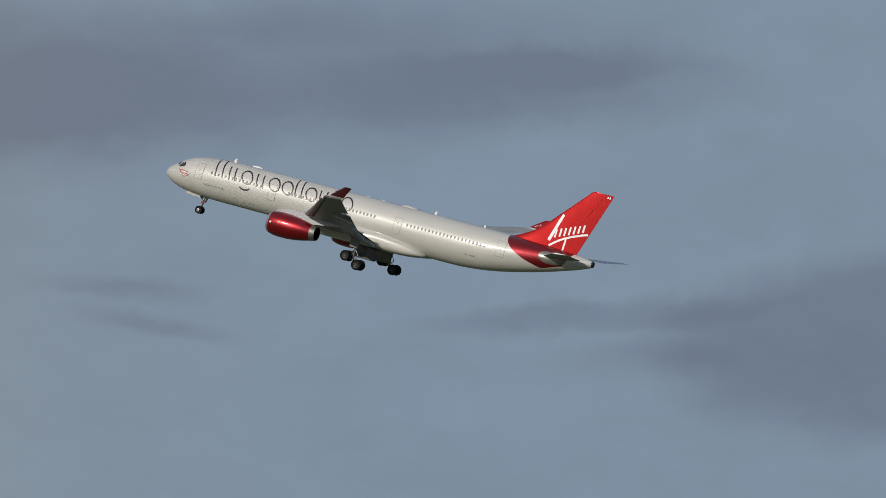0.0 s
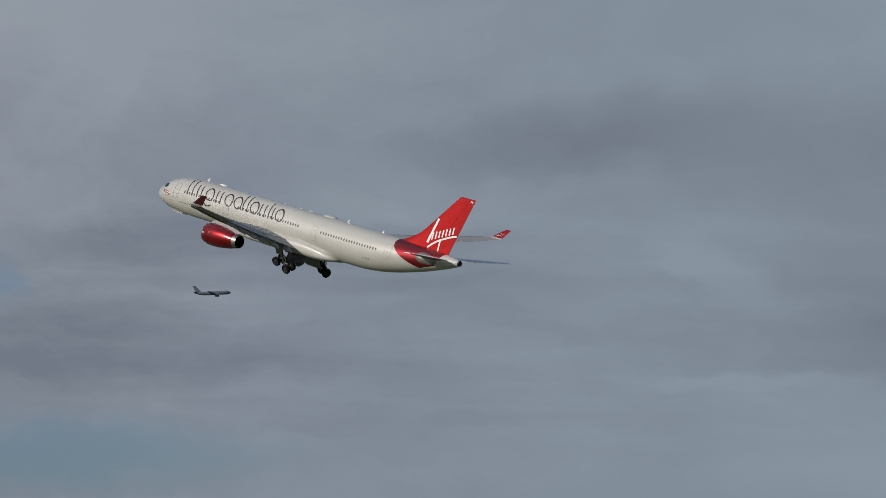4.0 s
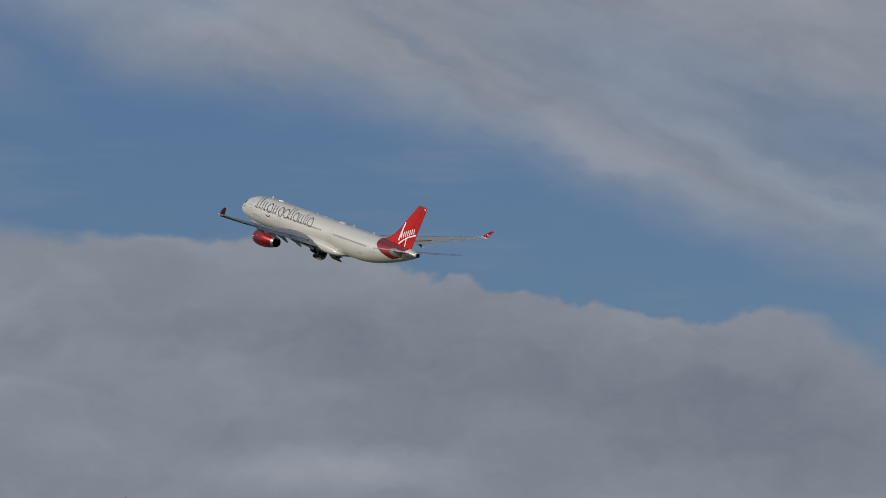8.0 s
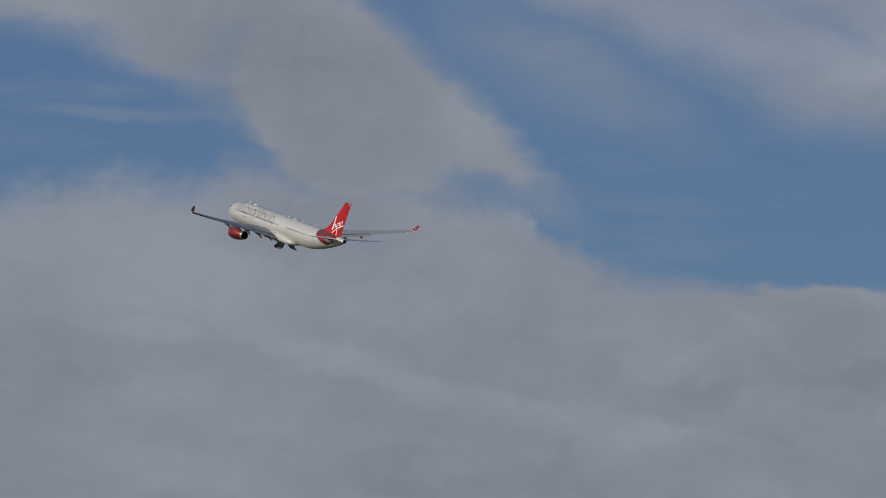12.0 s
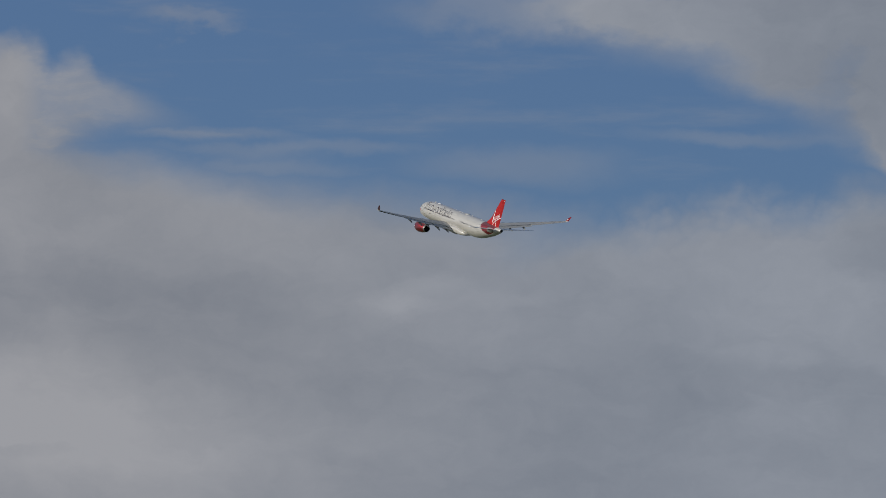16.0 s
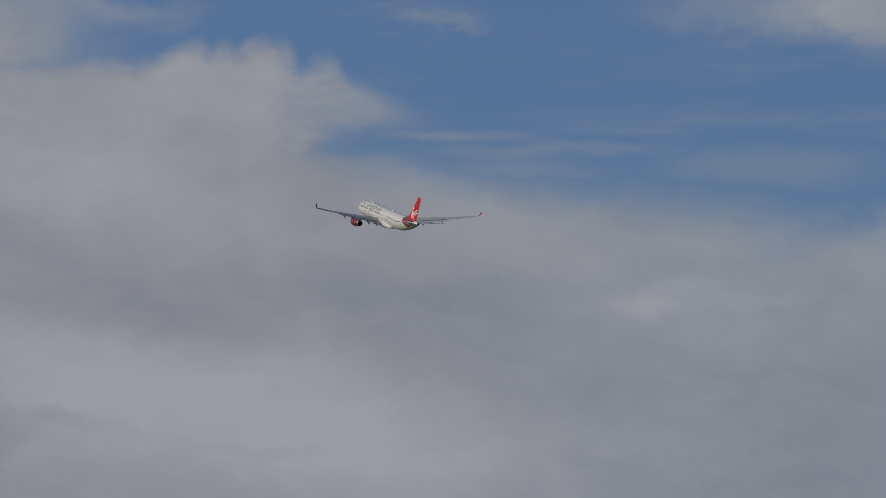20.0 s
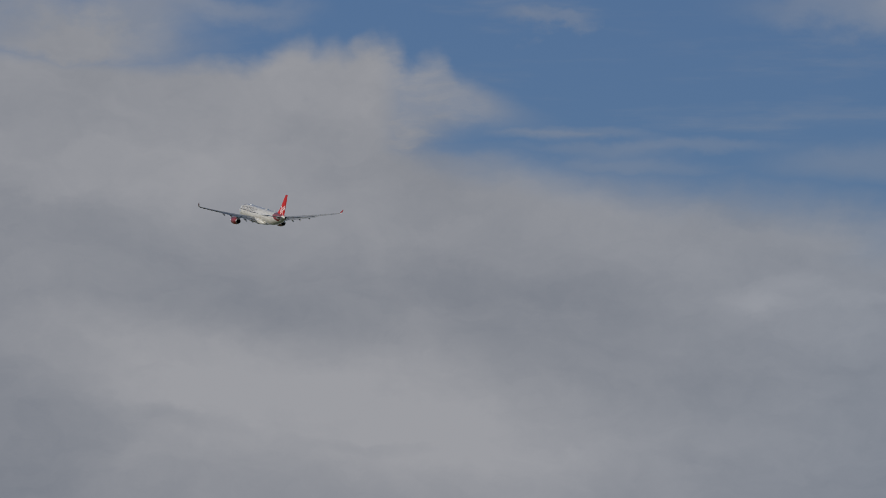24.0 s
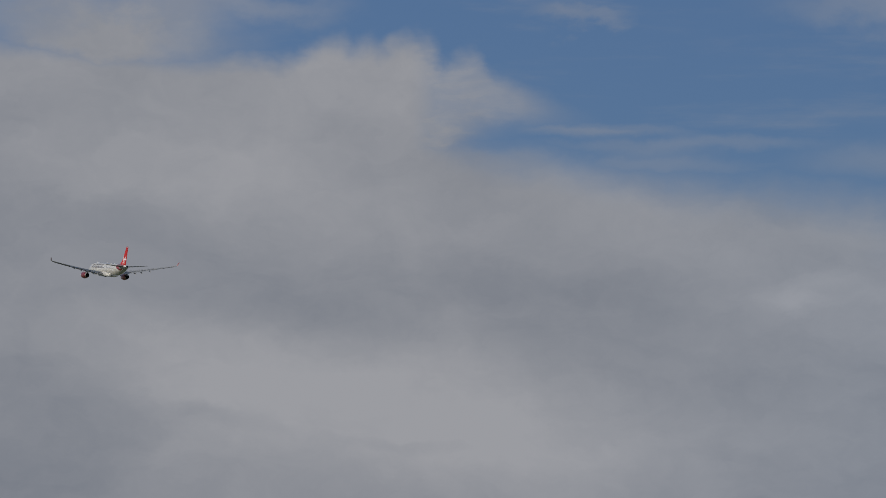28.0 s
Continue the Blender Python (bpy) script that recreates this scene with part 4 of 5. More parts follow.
def build_nose_gear(plane):
    g = part("nose_landing_gear", lathe([(0.1, 0.15), (-0.9, 0.14), (-0.95, 0.1), (-2.15, 0.1)], "z", 16), M_DULL, plane, "grey metal nose landing gear leg")
    g.location = (NX - 6.5, 0, -2.4)
    for q in (0.3, -0.3):
        wheel(g, 0.0, q, -2.15, 0.53, 0.36)
    part("axle", rod((0, -0.3, -2.15), (0, 0.3, -2.15), 0.06), M_DULL, g)
    part("drag_stay", rod((0, 0, -1.0), (1.4, 0, 0.0), 0.07), M_DULL, g)
    part("steering_collar", lathe([(-0.98, 0.13), (-1.0, 0.17), (-1.22, 0.17), (-1.24, 0.13)], "z", 14), M_REDPART, g, "red steering collar")
    part("torque_link", rod((-0.1, 0, -1.3), (-0.4, 0, -1.65), 0.04, 8), M_STEEL, g)
    part("torque_link", rod((-0.4, 0, -1.65), (-0.08, 0, -2.05), 0.04, 8), M_STEEL, g)
    part("tow_fitting", box(0.05, 0.2, -0.06, 0.06, -2.0, -1.88, 0.02), M_STEEL, g)
    part("taxi_light", lathe([(0.05, 0.09), (0.12, 0.1), (0.14, 0.02)], "x", 12, (0.08, 0.2, -1.1)), M_STEEL, g)
    for q in (0.5, -0.5):
        part("hub_cap", lathe([(q - 0.02, 0.2), (q, 0.2), (q + 0.02, 0.12)] if q > 0 else [(q + 0.02, 0.2), (q, 0.2), (q - 0.02, 0.12)], "y", 14, (0, 0, -2.15)), M_SLAT, g, "pale metal hub cap")
    part("landing_light", lathe([(0.05, 0.13), (0.14, 0.15), (0.16, 0.02)], "x", 14, (0, 0, -0.75)), M_STEEL, g)
    part("leg_door", slab([(-0.25, -0.3, -0.2), (-0.25, 0.3, -0.2), (-0.2, 0.25, -1.0), (-0.2, -0.25, -1.0)], (-1, 0, 0), 0.05), M_WHITE, g)
    out = [g]
    for side in (1, -1):
        d = part("nose_gear_door", slab([(-1.2, 0, 0), (1.2, 0, 0), (1.0, side * 0.06, -0.5), (-1.1, side * 0.06, -0.62)], (0, side, 0), 0.05), M_UNDER, plane, "white nose gear door hanging open")
        d.location = (NX - 4.75, side * 0.42, -2.33)
        out.append(d)
    return out


def build_windows(plane):
    runs = [(7.84, 15), (19.5, 25), (37.1, 22)]
    made = None
    for s0, n in runs:
        for k in range(n):
            for side in (1, -1):
                s = s0 + 0.533 * k
                zc, wd, hg = 0.66, 0.125, 0.18
                if made is None or s < 10 or s > 41 or side == -1:
                    bm = bmesh.new()
                    o = [bm.verts.new(skin(s + wd * 1.15 * math.cos(math.tau * q / 12), zc + hg * 1.15 * math.sin(math.tau * q / 12), 0.004, side) - Vector((NX - s, 0, 0))) for q in range(12)]
                    i = [bm.verts.new(skin(s + wd * math.cos(math.tau * q / 12), zc + hg * math.sin(math.tau * q / 12), 0.02, side) - Vector((NX - s, 0, 0))) for q in range(12)]
                    for q in range(12):
                        bm.faces.new((o[q], o[(q + 1) % 12], i[(q + 1) % 12], i[q]))
                    bm.faces.new(i)
                    ob = part("window", bm, M_GLASS, plane, smooth=False)
                    if side == 1 and 10 < s < 41:
                        made = ob.data
                else:
                    ob = new("window", made)
                    ob.parent = plane
                ob.location = (NX - s, 0, 0)
    for s in (48.9, 49.45):
        part("window_plug", skin_patch(s - 0.12, s + 0.12, 0.5, 0.85, 0.01), M_PALE, plane)
    # cockpit glass: outlines (s, z), the rear pane with a clipped upper corner
    panes = [((1.98, 0.72), (2.3, 0.62), (2.5, 1.0), (2.3, 1.02)),
             ((2.45, 0.44), (2.85, 0.5), (3.0, 1.05), (2.8, 1.02)),
             ((2.94, 0.52), (3.44, 0.66), (3.44, 0.86), (3.32, 1.1), (3.12, 1.12))]
    for side in (1, -1):
        for outline in panes:
            cs, cz = (sum(p[k] for p in outline) / len(outline) for k in (0, 1))
            for name, grow, lift, mat in (("window_rim", 1.16, 0.008, M_BLACK), ("cockpit_window", 1.0, 0.02, M_COCKPIT)):
                bm = bmesh.new()
                rim = []
                for a, b in zip(outline, outline[1:] + outline[:1]):
                    for f in (0.08, 0.5, 0.92):
                        q = (a[0] + (b[0] - a[0]) * f, a[1] + (b[1] - a[1]) * f)
                        rim.append(bm.verts.new(skin(cs + (q[0] - cs) * grow, cz + (q[1] - cz) * grow, lift, side)))
                mid = bm.verts.new(skin(cs, cz, lift, side))
                for a, b in zip(rim, rim[1:] + rim[:1]):
                    bm.faces.new((a, b, mid))
                part(name, bm, mat, plane)


def build_doors(plane):
    for s, zb, zt, w in ((6.0, -0.5, 1.55, 1.12), (17.15, -0.75, 1.25, 1.1), (35.75, -0.75, 1.25, 1.08), (50.55, -0.2, 1.75, 1.16)):
        for side in (1, -1):
            d = part("cabin_door", skin_patch(s - w / 2, s + w / 2, zb, zt, 0.02, side), M_WHITE, plane)
            for a, b in (((s - w / 2, zb), (s - w / 2, zt)), ((s + w / 2, zb), (s + w / 2, zt)), ((s - w / 2, zt), (s + w / 2, zt)), ((s - w / 2, zb), (s + w / 2, zb))):
                part("door_seam", skin_stroke(line(a, b, 6), 0.04, 0.03, side), M_SEAM, d)
            part("door_window", skin_patch(s - 0.07, s + 0.07, 0.55, 0.77, 0.03, side, 0, 1, 2), M_SEAM, d)
            part("door_handle", skin_patch(s + 0.1, s + 0.3, 0.05, 0.13, 0.03, side, 0, 1, 1), M_SEAM, d)


def build_titles(plane):
    """The long dark lettering-like band: plain slanted bars, rings and arcs."""
    for side in (1, -1):
        def st(pts, w=0.165):
            part("marking", skin_stroke([(8.4 + (q - 8.4) * 0.935, z) for q, z in pts], w, 0.026, side), M_PLUM, plane, "dark plum painted stroke")
        # bars lean forward with height
        def bar(s, z0, z1, lean=-0.3):
            st(line((s - lean * z0, z0), (s - lean * z0 + lean * (z1 - z0), z1), 8))
        def ring(s):
            st(arc((s, 1.28), 0.85, 0.82, 0, 360, 30, -0.35))
        for s, z1 in ((8.4, 2.62), (9.5, 2.62), (10.6, 2.1), (11.5, 2.1), (15.0, 2.1), (16.0, 2.1), (21.2, 2.62), (22.2, 2.62), (25.1, 2.1), (26.1, 2.1), (27.1, 2.55), (27.9, 2.1)):
            bar(s, 0.42, z1)
        for s in (13.3, 17.7, 19.8, 23.6, 29.3):
            ring(s)
        st(arc((13.4, 0.05), 0.8, 0.4, 200, 345, 14))
        for s, z in ((11.9, -1.75), (13.2, -1.9), (13.9, -1.95), (14.6, -1.9)):
            part("drain_port", skin_patch(s - 0.09, s + 0.09, z - 0.07, z + 0.07, 0.012, side, 0, 1, 1), M_SEAM, plane)
        # small lettering as bars
        for k in range(5):
            part("marking", skin_stroke(line((45.9 + 0.3 * k, -1.0), (46.09 + 0.3 * k, -1.0), 2), 0.2 if k != 1 else 0.06, 0.014, side), M_SEAM, plane, "small grey marking bar")
        for k in range(6):
            part("marking", skin_stroke(line((7.0 + 0.55 * k, -0.95), (7.4 + 0.55 * k, -0.95), 2), 0.13, 0.014, side), M_SEAM, plane)
        # red and white painted emblem behind the cockpit as plain strokes
        for a, b, w, m in (((2.75, 0.2), (3.1, -0.3), 0.06, M_RED), ((2.95, 0.05), (3.75, -0.7), 0.07, M_RED), ((3.15, 0.1), (4.3, -0.02), 0.07, M_RED), ((3.3, -0.22), (4.55, -0.28), 0.06, M_RED),
                           ((3.35, -0.08), (4.6, -0.13), 0.08, M_MARK), ((3.9, 0.12), (4.35, -0.5), 0.05, M_RED), ((3.1, -0.42), (4.2, -0.55), 0.08, M_MARK), ((3.9, -0.6), (4.5, -0.42), 0.05, M_RED), ((3.45, -0.38), (4.0, -0.68), 0.05, M_RED)):
            part("marking", skin_stroke(line(a, b, 4), w, 0.016, side), m, plane)


def blade(plane, s, h, c):
    z = hull(s)[0] + hull(s)[2]
    rings = [[Vector((NX - s - f * cc - sh, t * cc, z + zz)) for f, t in aerofoil(0.12)] for zz, cc, sh in ((-0.05, c, 0), (h * 0.6, c * 0.75, c * 0.35), (h, c * 0.5, c * 0.7))]
    part("blade_antenna", loft(rings), M_PALE, plane, "small white blade antenna")


def dome(plane, s, length, wide, high, mat):
    z = hull(s)[0] + hull(s)[2] - 0.05
    rings = []
    for k in range(9):
        a = math.pi * k / 8
        c = max(math.sin(a), 0.05) ** 0.7
        rings.append([Vector((NX - s + length / 2 * math.cos(a), wide / 2 * c * math.cos(q), z + high * c * math.sin(q))) for q in [math.pi * j / 10 for j in range(11)]])
    part("antenna_dome", loft(rings), mat, plane)


airliner = thing("airliner", "pearl white twin-engine airliner with red tail fin and red engines, climbing", "airplane")
fus_rings = []
for s in sorted(set([round(0.05 * k * k, 3) for k in range(0, 15)] + [10 + 1.0 * k for k in range(53)] + [62.3])):
    zc, a, b = hull(s)
    fus_rings.append([Vector((NX - s, a * math.cos(math.tau * k / 64), zc + b * math.sin(math.tau * k / 64))) for k in range(64)])
part("fuselage", loft(fus_rings), hull_paint(), airliner, "pearl white fuselage with a red tail end")
part("auxiliary_exhaust", lathe([(NX - 62.2, 0.43), (NX - 62.48, 0.38), (NX - 62.5, 0.3), (NX - 62.3, 0.02)], n=20, at=(0, 0, 1.69), caps=False), M_BLACK, airliner, "black exhaust opening in the tail cone")
build_fairing(airliner)
build_fin(airliner)
for q in (1, -1):
    build_wing(airliner, q)
    build_engine(airliner, q)
    build_tailplane(airliner, q)
gear_l, bay_l = build_main_gear(airliner, 1)
gear_r, bay_r = build_main_gear(airliner, -1)
gear_n, nose_l, nose_r = build_nose_gear(airliner)
build_windows(airliner)
build_doors(airliner)
build_titles(airliner)
for s, h, c in ((9.2, 0.42, 0.4), (39.1, 0.4, 0.36), (46.3, 0.3, 0.32), (12.0, 0.1, 0.3), (25.8, 0.12, 0.3)):
    blade(airliner, s, h, c)
dome(airliner, 12.9, 1.6, 0.9, 0.2, M_MARK)
dome(airliner, 35.75, 2.4, 1.5, 0.26, M_PALE)
dome(airliner, 31.6, 0.8, 0.5, 0.1, M_MARK)
dome(airliner, 29.4, 0.8, 0.5, 0.1, M_MARK)

# ---- the far jet ----


def build_far_jet(label, mat):
    jet = thing("far_jetliner", label, "airplane", group="distant jetliners")
    prof = [(0, 0.05, -0.3), (0.6, 0.7, -0.15), (1.8, 1.25, 0), (3.5, 1.6, 0), (6, 1.5, 0), (20, 1.5, 0), (23, 1.35, 0.15), (26, 1.05, 0.5), (28.5, 0.55, 0.85), (29.6, 0.15, 1.0)]
    part("fuselage", loft([[Vector((15 - s, r * math.cos(math.tau * k / 24), z + r * math.sin(math.tau * k / 24))) for k in range(24)] for s, r, z in prof]), mat, jet)
    for q in (1, -1):
        def stw(y):
            return -0.9 + 0.1 * y
        rings = [[Vector((15 - 10.2 - 0.5 * y - f * (5.2 - 0.26 * y), q * y, stw(y) + t * (5.2 - 0.26 * y))) for f, t in aerofoil(0.12)] for y in (0.5, 4, 9, 14.2)]
        part("wing", loft(rings), mat, jet)
        rings = [[Vector((15 - 26.2 - 0.6 * y - f * (2.6 - 0.3 * y), q * y, 1.0 + 0.1 * y + t * (2.6 - 0.3 * y))) for f, t in aerofoil(0.1)] for y in (0.3, 2.5, 5.4)]
        part("tailplane", loft(rings), mat, jet)
        part("engine", lathe([(15 - 9.4, 0.78), (15 - 10.2, 0.95), (15 - 12, 0.9), (15 - 13.2, 0.55)], n=18, at=(0, q * 4.7, -1.75)), mat, jet)
        part("pylon", box(15 - 12.6, 15 - 10.4, q * 4.7 - 0.12, q * 4.7 + 0.12, -1.2, -0.5, 0.03), mat, jet)
    rings = [[Vector((15 - 23.6 - 0.85 * z - f * (4.6 - 0.42 * z), t * (4.6 - 0.42 * z), 1.2 + z)) for f, t in aerofoil(0.1)] for z in (0, 2, 4, 5.4)]
    part("fin", loft(rings), mat, jet)
    return jet


far_jet = build_far_jet("small grey jetliner far off beneath the clouds", M_HAZEGREY)
low_jet = build_far_jet("tiny pale jetliner low in the distant haze", M_HAZEPALE)
for piece in low_jet.children:
    piece.data.transform(Matrix.Scale(0.17, 4))

# ---- the wind mast and the ground ----


def build_mast():
    az, d = radians(34.0), 125.0
    mast = thing("wind_mast", "red painted mast with a wire bird cage round its wind sensor", "mast")
    mast.matrix_world = Matrix.Translation((d * math.cos(az), d * math.sin(az), 0)) @ Matrix.Rotation(az - math.pi / 2, 4, "Z")
    # mast space: x to the camera's right, y away from it
    part("pole", lathe([(0.25, 0.066), (6.36, 0.06), (6.4, 0.05), (6.4, 0.02)], "z", 18, (-0.165, 0, 0)), M_MASTRED, mast, "red painted steel pole")
    for z in (6.17, 6.25, 5.42, 4.75):
        part("pole_band", lathe([(z, 0.068), (z + 0.03, 0.068)], "z", 18, (-0.165, 0, 0)), M_GALV, mast)
    part("base_plate", box(-0.4, 0.07, -0.23, 0.23, 0.2, 0.25, 0.008), M_GALV, mast)
    part("footing", box(-0.6, 0.27, -0.43, 0.43, -0.1, 0.2, 0.03), M_CONC, mast)
    part("sensor_housing", box(-0.09, 0.12, -0.08, 0.08, 6.07, 6.39, 0.015), M_CASE, mast, "grey instrument housing")
    part("housing_display", box(-0.02, 0.03, -0.088, -0.08, 6.17, 6.29, 0.002), M_BLACK, mast)
    part("bracket", box(-0.17, -0.05, -0.05, 0.05, 6.1, 6.2, 0.008), M_GALV, mast)
    part("sensor_neck", lathe([(6.38, 0.062), (6.5, 0.062), (6.52, 0.05), (6.66, 0.05), (6.67, 0.075), (6.7, 0.075), (6.71, 0.05), (6.76, 0.05), (6.77, 0.08), (6.82, 0.08), (6.83, 0.055), (6.92, 0.06), (6.93, 0.02)], "z", 18), M_GALV, mast, "ribbed bright metal neck")
    cage = part("bird_cage", lathe([(6.9, 0.09), (6.93, 0.09)], "z", 16), M_GALV, mast, "thin wire cage round the sensor")
    n = 8
    R = 0.45
    for k in range(n):
        a, b = math.tau * (k + 0.3) / n, math.tau * (k + 1.3) / n
        for z in (6.95, 7.255):
            part("cage_wire", rod((R * math.cos(a), R * math.sin(a), z), (R * math.cos(b), R * math.sin(b), z), 0.005, 6), M_WIRE, cage)
        part("cage_wire", rod((R * math.cos(a), R * math.sin(a), 6.95), (R * math.cos(a), R * math.sin(a), 7.255), 0.004, 6), M_WIRE, cage)
        part("cage_wire", rod((R * math.cos(a), R * math.sin(a), 7.255), (0, 0, 7.4), 0.004, 6), M_WIRE, cage)
        part("cage_wire", rod((R * math.cos(a), R * math.sin(a), 6.95), (0.06 * math.cos(a), 0.06 * math.sin(a), 6.9), 0.004, 6), M_WIRE, cage)
    for k in range(3):
        a = math.tau * k / 3 + 0.5
        arm_ = part("sensor_arm", rod((0, 0, 6.92), (0.2 * math.cos(a), 0.2 * math.sin(a), 7.03), 0.012, 8), M_WIRE, mast)
        part("sensor_tip", rod((0.2 * math.cos(a), 0.2 * math.sin(a), 7.02), (0.2 * math.cos(a), 0.2 * math.sin(a), 7.17), 0.014, 8), M_CASE, arm_)
    pts = [(0.05, 0.02, 6.07), (0.03, 0.02, 5.7), (0.02, 0.02, 5.3), (0.02, 0.02, 5.0), (-0.02, 0.02, 4.7), (-0.08, 0.02, 4.4), (-0.08, 0.02, 0.25)]
    cable = part("cable", rod(pts[0], pts[1], 0.018, 8), M_BLACK, mast, "black cable")
    for a, b in zip(pts[1:], pts[2:]):
        part("cable_run", rod(a, b, 0.018, 8), M_BLACK, cable)
    part("lamp_clamp", box(-0.25, 0.06, -0.07, 0.07, 5.0, 5.17, 0.02), M_BLACK, mast)
    lamp = part("obstruction_lamp", lathe([(4.9, 0.06), (4.92, 0.085), (5.2, 0.085), (5.22, 0.07)], "z", 16, (0.13, 0, 0)), M_BLACK, mast, "black obstruction lamp body")
    part("lamp_glass", lathe([(5.22, 0.05), (5.25, 0.055), (5.28, 0.045), (5.295, 0.01)], "z", 16, (0.13, 0, 0)), M_LAMP, lamp, "glowing red lamp glass")
    def loose(points, r):
        for a, b in zip(points, points[1:]):
            part("cable_run", rod(a, b, r, 8), M_BLACK, cable)
    loose([(0.13, 0, 4.9), (0.15, 0, 4.82), (0.12, 0, 4.74), (0.05, 0, 4.7), (-0.02, 0, 4.72)], 0.014)
    loose([(-0.29, 0, 5.24), (-0.3, 0, 5.1), (-0.27, 0, 4.9), (-0.24, 0, 4.7), (-0.23, 0, 4.3)], 0.02)
    part("lamp_guard", box(0.2, 0.225, -0.02, 0.02, 4.88, 5.24, 0.004), M_DULL, lamp)
    part("junction_box", box(-0.36, -0.27, -0.05, 0.05, 5.24, 5.42, 0.012), M_CASE, mast)
    part("junction_bracket", box(-0.275, -0.2, -0.035, 0.035, 5.2, 5.45, 0.01), M_BLACK, mast)


build_mast()
R0 = 4800.0
bm = bmesh.new()
rows = [[bm.verts.new((r * math.cos(math.tau * k / 96), r * math.sin(math.tau * k / 96), 0)) for k in range(96)] for r in (3, 12, 40, 120, 400, 1200, 3000, R0)]
bm.faces.new(rows[0])
for a, b in zip(rows, rows[1:]):
    for i in range(96):
        bm.faces.new((a[i], a[(i + 1) % 96], b[(i + 1) % 96], b[i]))
tagged(part("ground", bm, M_GRASS, None, smooth=False), "flat mown airfield grass", "ground", kind="structure")


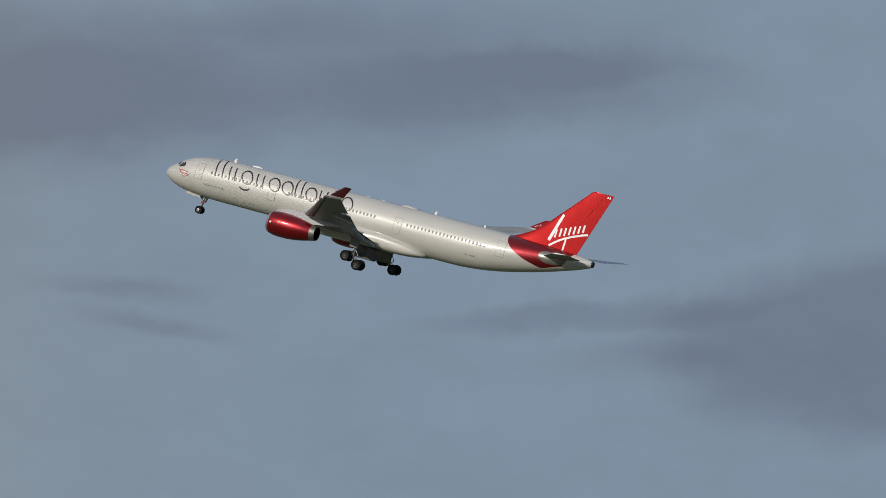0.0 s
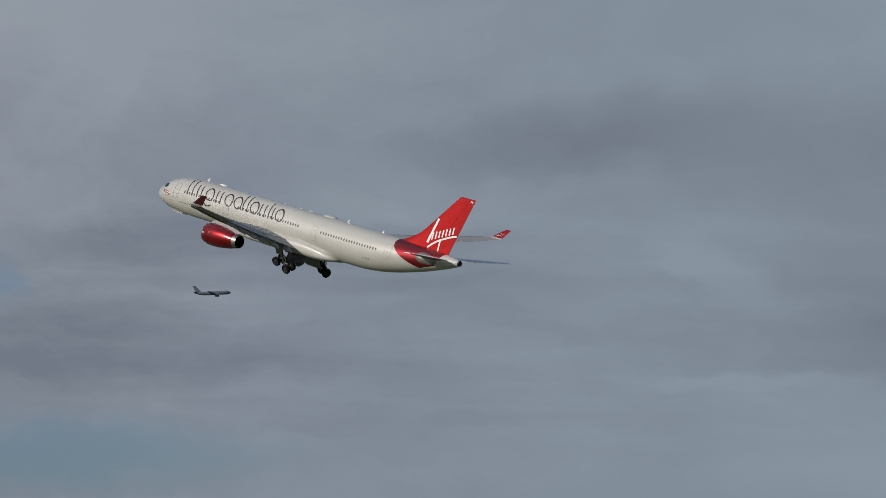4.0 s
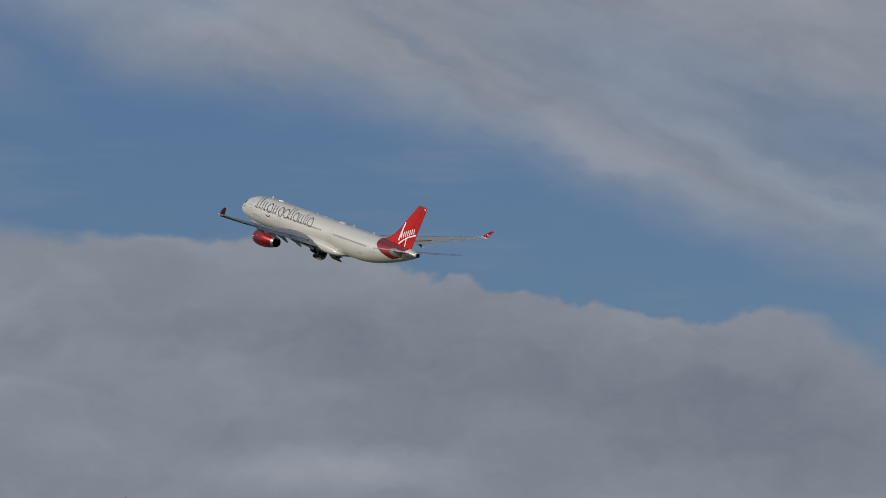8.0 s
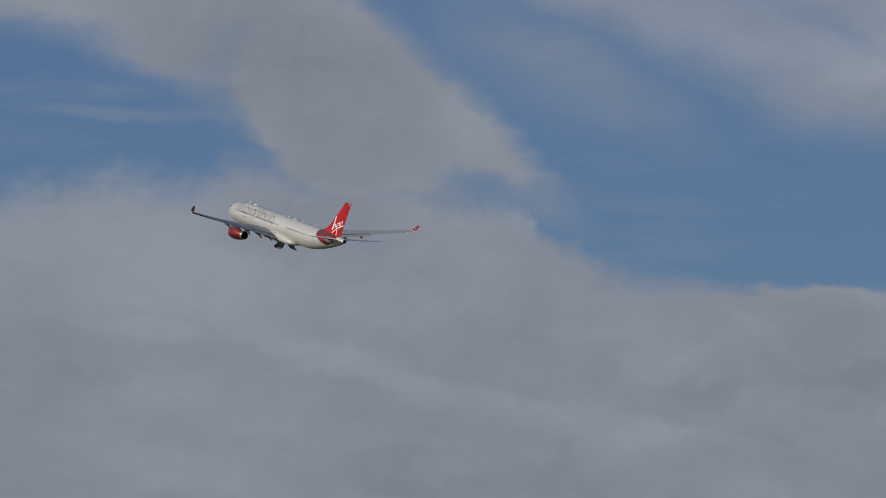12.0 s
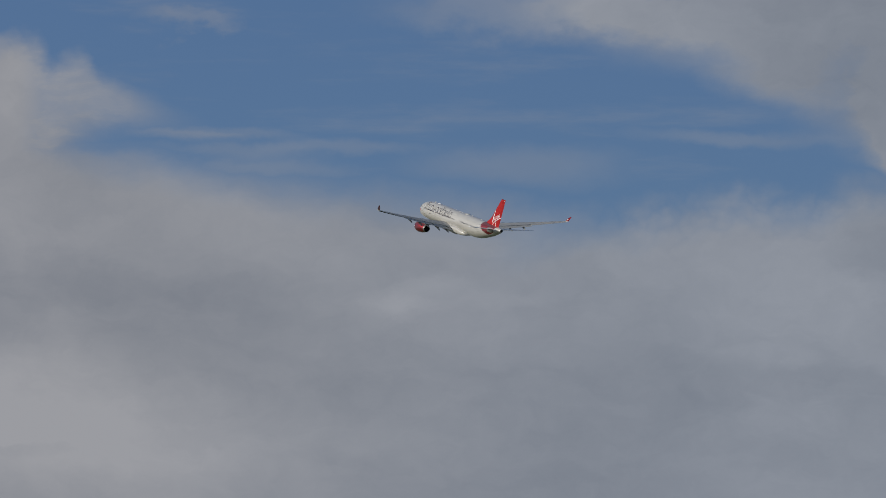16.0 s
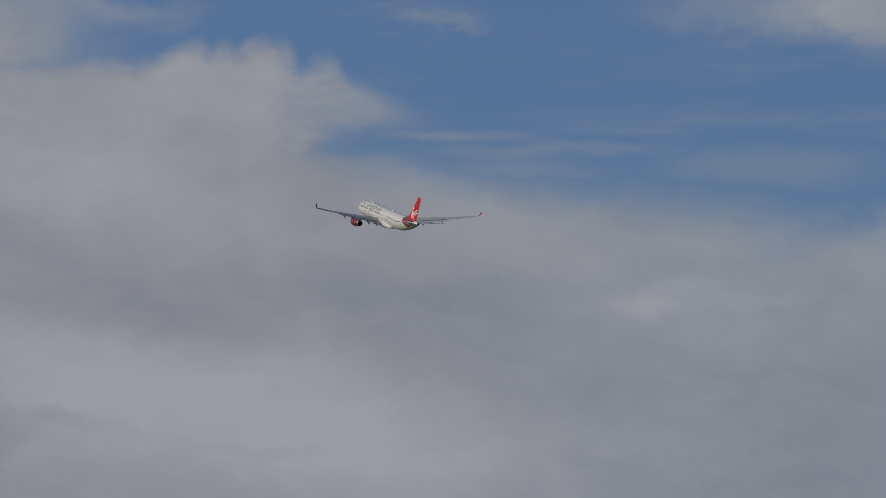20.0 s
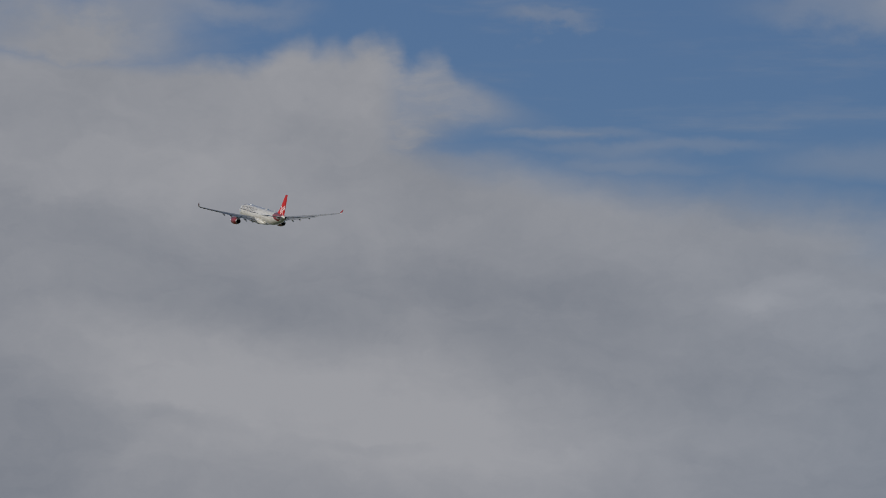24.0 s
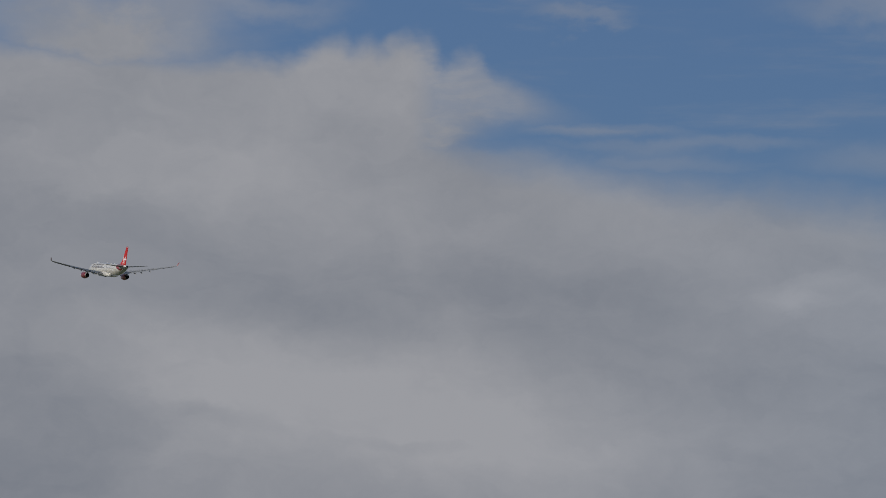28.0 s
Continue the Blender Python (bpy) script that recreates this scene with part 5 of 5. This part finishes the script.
def motions():
    # the climb-out
    walk(airliner, [(t, pose(x, y, z, rx, ry, rz)) for t, x, y, z, rx, ry, rz in (
        (0, 686.75, 286.30, 45.81, 0.91, -14.84, 86.26), (0.5, 661.12, 314.52, 48.63, 0.76, -15.13, 85.56), (1, 668.41, 358.57, 53.89, 0.35, -15.24, 85.20),
        (1.5, 581.38, 348.41, 51.07, 0.70, -15.53, 85.29), (2, 585.04, 391.49, 56.41, 0.85, -15.80, 85.94), (2.5, 586.09, 431.69, 61.68, 0.76, -15.76, 86.23),
        (3, 588.50, 473.68, 67.55, 0.71, -15.70, 86.74), (3.5, 592.51, 516.53, 73.96, 0.64, -15.60, 86.99), (4, 596.80, 559.48, 80.79, 0.58, -15.54, 87.14),
        (4.5, 600.95, 602.47, 88.00, 0.52, -15.52, 87.21), (5, 604.86, 645.48, 95.59, 0.47, -15.53, 87.19), (5.5, 610.53, 687.16, 101.87, 0.42, -15.55, 87.18),
        (6, 614.31, 729.96, 107.32, 0.36, -15.56, 87.17), (6.5, 617.63, 772.15, 112.87, 0.40, -15.76, 87.32), (7, 620.19, 814.02, 118.43, 0.43, -15.97, 87.46),
        (7.5, 622.88, 855.16, 124.06, 0.46, -16.17, 87.61), (8, 625.11, 896.35, 130.06, 0.49, -16.37, 87.76), (8.5, 628.13, 937.24, 136.06, 0.52, -16.58, 87.91),
        (9, 630.55, 978.50, 142.13, 0.56, -16.78, 88.07), (9.5, 633.05, 1019.36, 148.30, 0.64, -16.56, 88.16), (10, 635.14, 1060.13, 154.44, 0.73, -16.34, 88.25),
        (10.5, 637.35, 1100.56, 160.38, 0.82, -16.12, 88.34), (11, 639.03, 1141.11, 166.31, 0.91, -15.90, 88.43), (11.5, 641.33, 1181.26, 171.91, 1.00, -15.67, 88.53),
        (12, 643.29, 1221.64, 177.33, 1.08, -15.45, 88.63), (12.5, 646.24, 1261.54, 183.09, 0.98, -15.39, 88.64), (13, 649.11, 1301.46, 189.00, 0.87, -15.33, 88.65),
        (13.5, 651.91, 1341.41, 195.03, 0.77, -15.26, 88.67), (14, 654.68, 1381.39, 201.10, 0.66, -15.20, 88.69), (14.5, 657.44, 1421.40, 207.10, 0.55, -15.13, 88.70),
        (15, 660.20, 1461.45, 213.02, 0.45, -15.07, 88.73), (15.5, 663.02, 1501.53, 218.86, 0.43, -15.09, 88.73), (16, 665.59, 1541.72, 224.76, 0.41, -15.12, 88.74),
        (16.5, 668.25, 1581.91, 230.49, 0.39, -15.14, 88.74), (17, 670.34, 1622.39, 235.98, 0.38, -15.16, 88.75), (17.5, 672.70, 1662.68, 241.37, 0.36, -15.18, 88.77),
        (18, 674.91, 1703.09, 246.48, 0.34, -15.20, 88.78), (18.5, 677.27, 1743.41, 252.14, 0.35, -15.11, 88.76), (19, 679.47, 1783.97, 257.35, 0.36, -15.02, 88.75),
        (19.5, 682.24, 1824.42, 262.76, 0.37, -14.92, 88.73), (20, 684.11, 1865.37, 267.91, 0.39, -14.83, 88.72), (20.5, 686.76, 1906.13, 273.24, 0.40, -14.74, 88.71),
        (21, 689.13, 1947.01, 278.76, 0.41, -14.64, 88.71), (21.5, 691.58, 1987.88, 284.14, 0.39, -14.22, 88.70), (22, 693.86, 2028.77, 289.37, 0.37, -13.80, 88.69),
        (22.5, 696.46, 2069.36, 294.84, 0.35, -13.38, 88.68), (23, 699.05, 2110.09, 300.05, 0.33, -12.96, 88.68), (23.5, 701.62, 2150.95, 304.96, 0.31, -12.54, 88.68),
        (24, 704.07, 2191.93, 309.45, 0.29, -12.12, 88.68), (24.5, 706.28, 2233.00, 313.40, 0.27, -11.70, 88.69), (25, 708.24, 2274.14, 316.88, 0.26, -11.11, 88.71),
        (25.5, 710.48, 2315.36, 319.60, 0.25, -10.53, 88.74), (26, 712.39, 2356.80, 321.78, 0.25, -9.94, 88.77), (26.5, 714.82, 2398.21, 323.56, 0.24, -9.36, 88.81),
        (27, 717.09, 2439.79, 324.88, 0.23, -8.78, 88.84), (27.5, 719.08, 2481.54, 325.90, 0.22, -8.19, 88.88), (28, 720.38, 2523.65, 326.05, 0.21, -7.61, 88.92))])
    # main gear folds inboard
    for g, s in ((gear_l, 1), (gear_r, -1)):
        x, y, z = g.location
        walk(g, [(t, pose(x, y, z, -s * a)) for t, a in ((0, 0), (1.0, 1), (2.0, 7), (2.5, 12), (3.5, 23), (4.5, 34), (5.0, 42), (6.0, 52), (7.0, 60), (8.0, 67), (9.0, 74), (9.7, 83), (10.2, 86), (28, 86))])
    for d, s in ((bay_l, 1), (bay_r, -1)):
        x, y, z = d.location
        walk(d, [(t, pose(x, y, z, s * a)) for t, a in ((0, 0), (12.0, 0), (12.6, 8), (13.2, 40), (13.8, 78), (14.3, 88), (28, 88))])
    x, y, z = gear_n.location
    walk(gear_n, [(t, pose(x, y, z, 0, a)) for t, a in ((0, -13), (1.0, -18), (2.0, -28), (2.5, -36), (3.0, -55), (3.5, -80), (3.9, -98), (28, -98))])
    for d, s in ((nose_l, 1), (nose_r, -1)):
        x, y, z = d.location
        walk(d, [(t, pose(x, y, z, -s * a)) for t, a in ((0, 0), (9.0, 0), (10.0, 20), (11.0, 75), (11.5, 84), (28, 84))])
    # the far jet on a level course
    far, rows = 4650.0, []
    for t in (0, 4, 8, 12, 16, 20, 24, 28):
        s = 68.0 * (t - 4.75)
        a = radians(43.394)
        rows.append((t, pose(far * math.cos(a) + s * math.sin(a), far * math.sin(a) - s * math.cos(a), 1.7 + far * math.tan(radians(4.913)) + 3.5 * (t - 4.75), 0, -3.0, 43.394 - 90.0)))
    walk(far_jet, rows)
    # the low jet, crossing the other way
    far, rows = 4800.0, []
    for t in (0, 7, 14, 21, 28):
        a = radians(57.08 + 0.28 * (t - 8.0))
        rows.append((t, pose(far * math.cos(a), far * math.sin(a), 1.7 + far * math.tan(radians(4.075)), 0, 0, math.degrees(a) + 90.0)))
    walk(low_jet, rows)


motions()
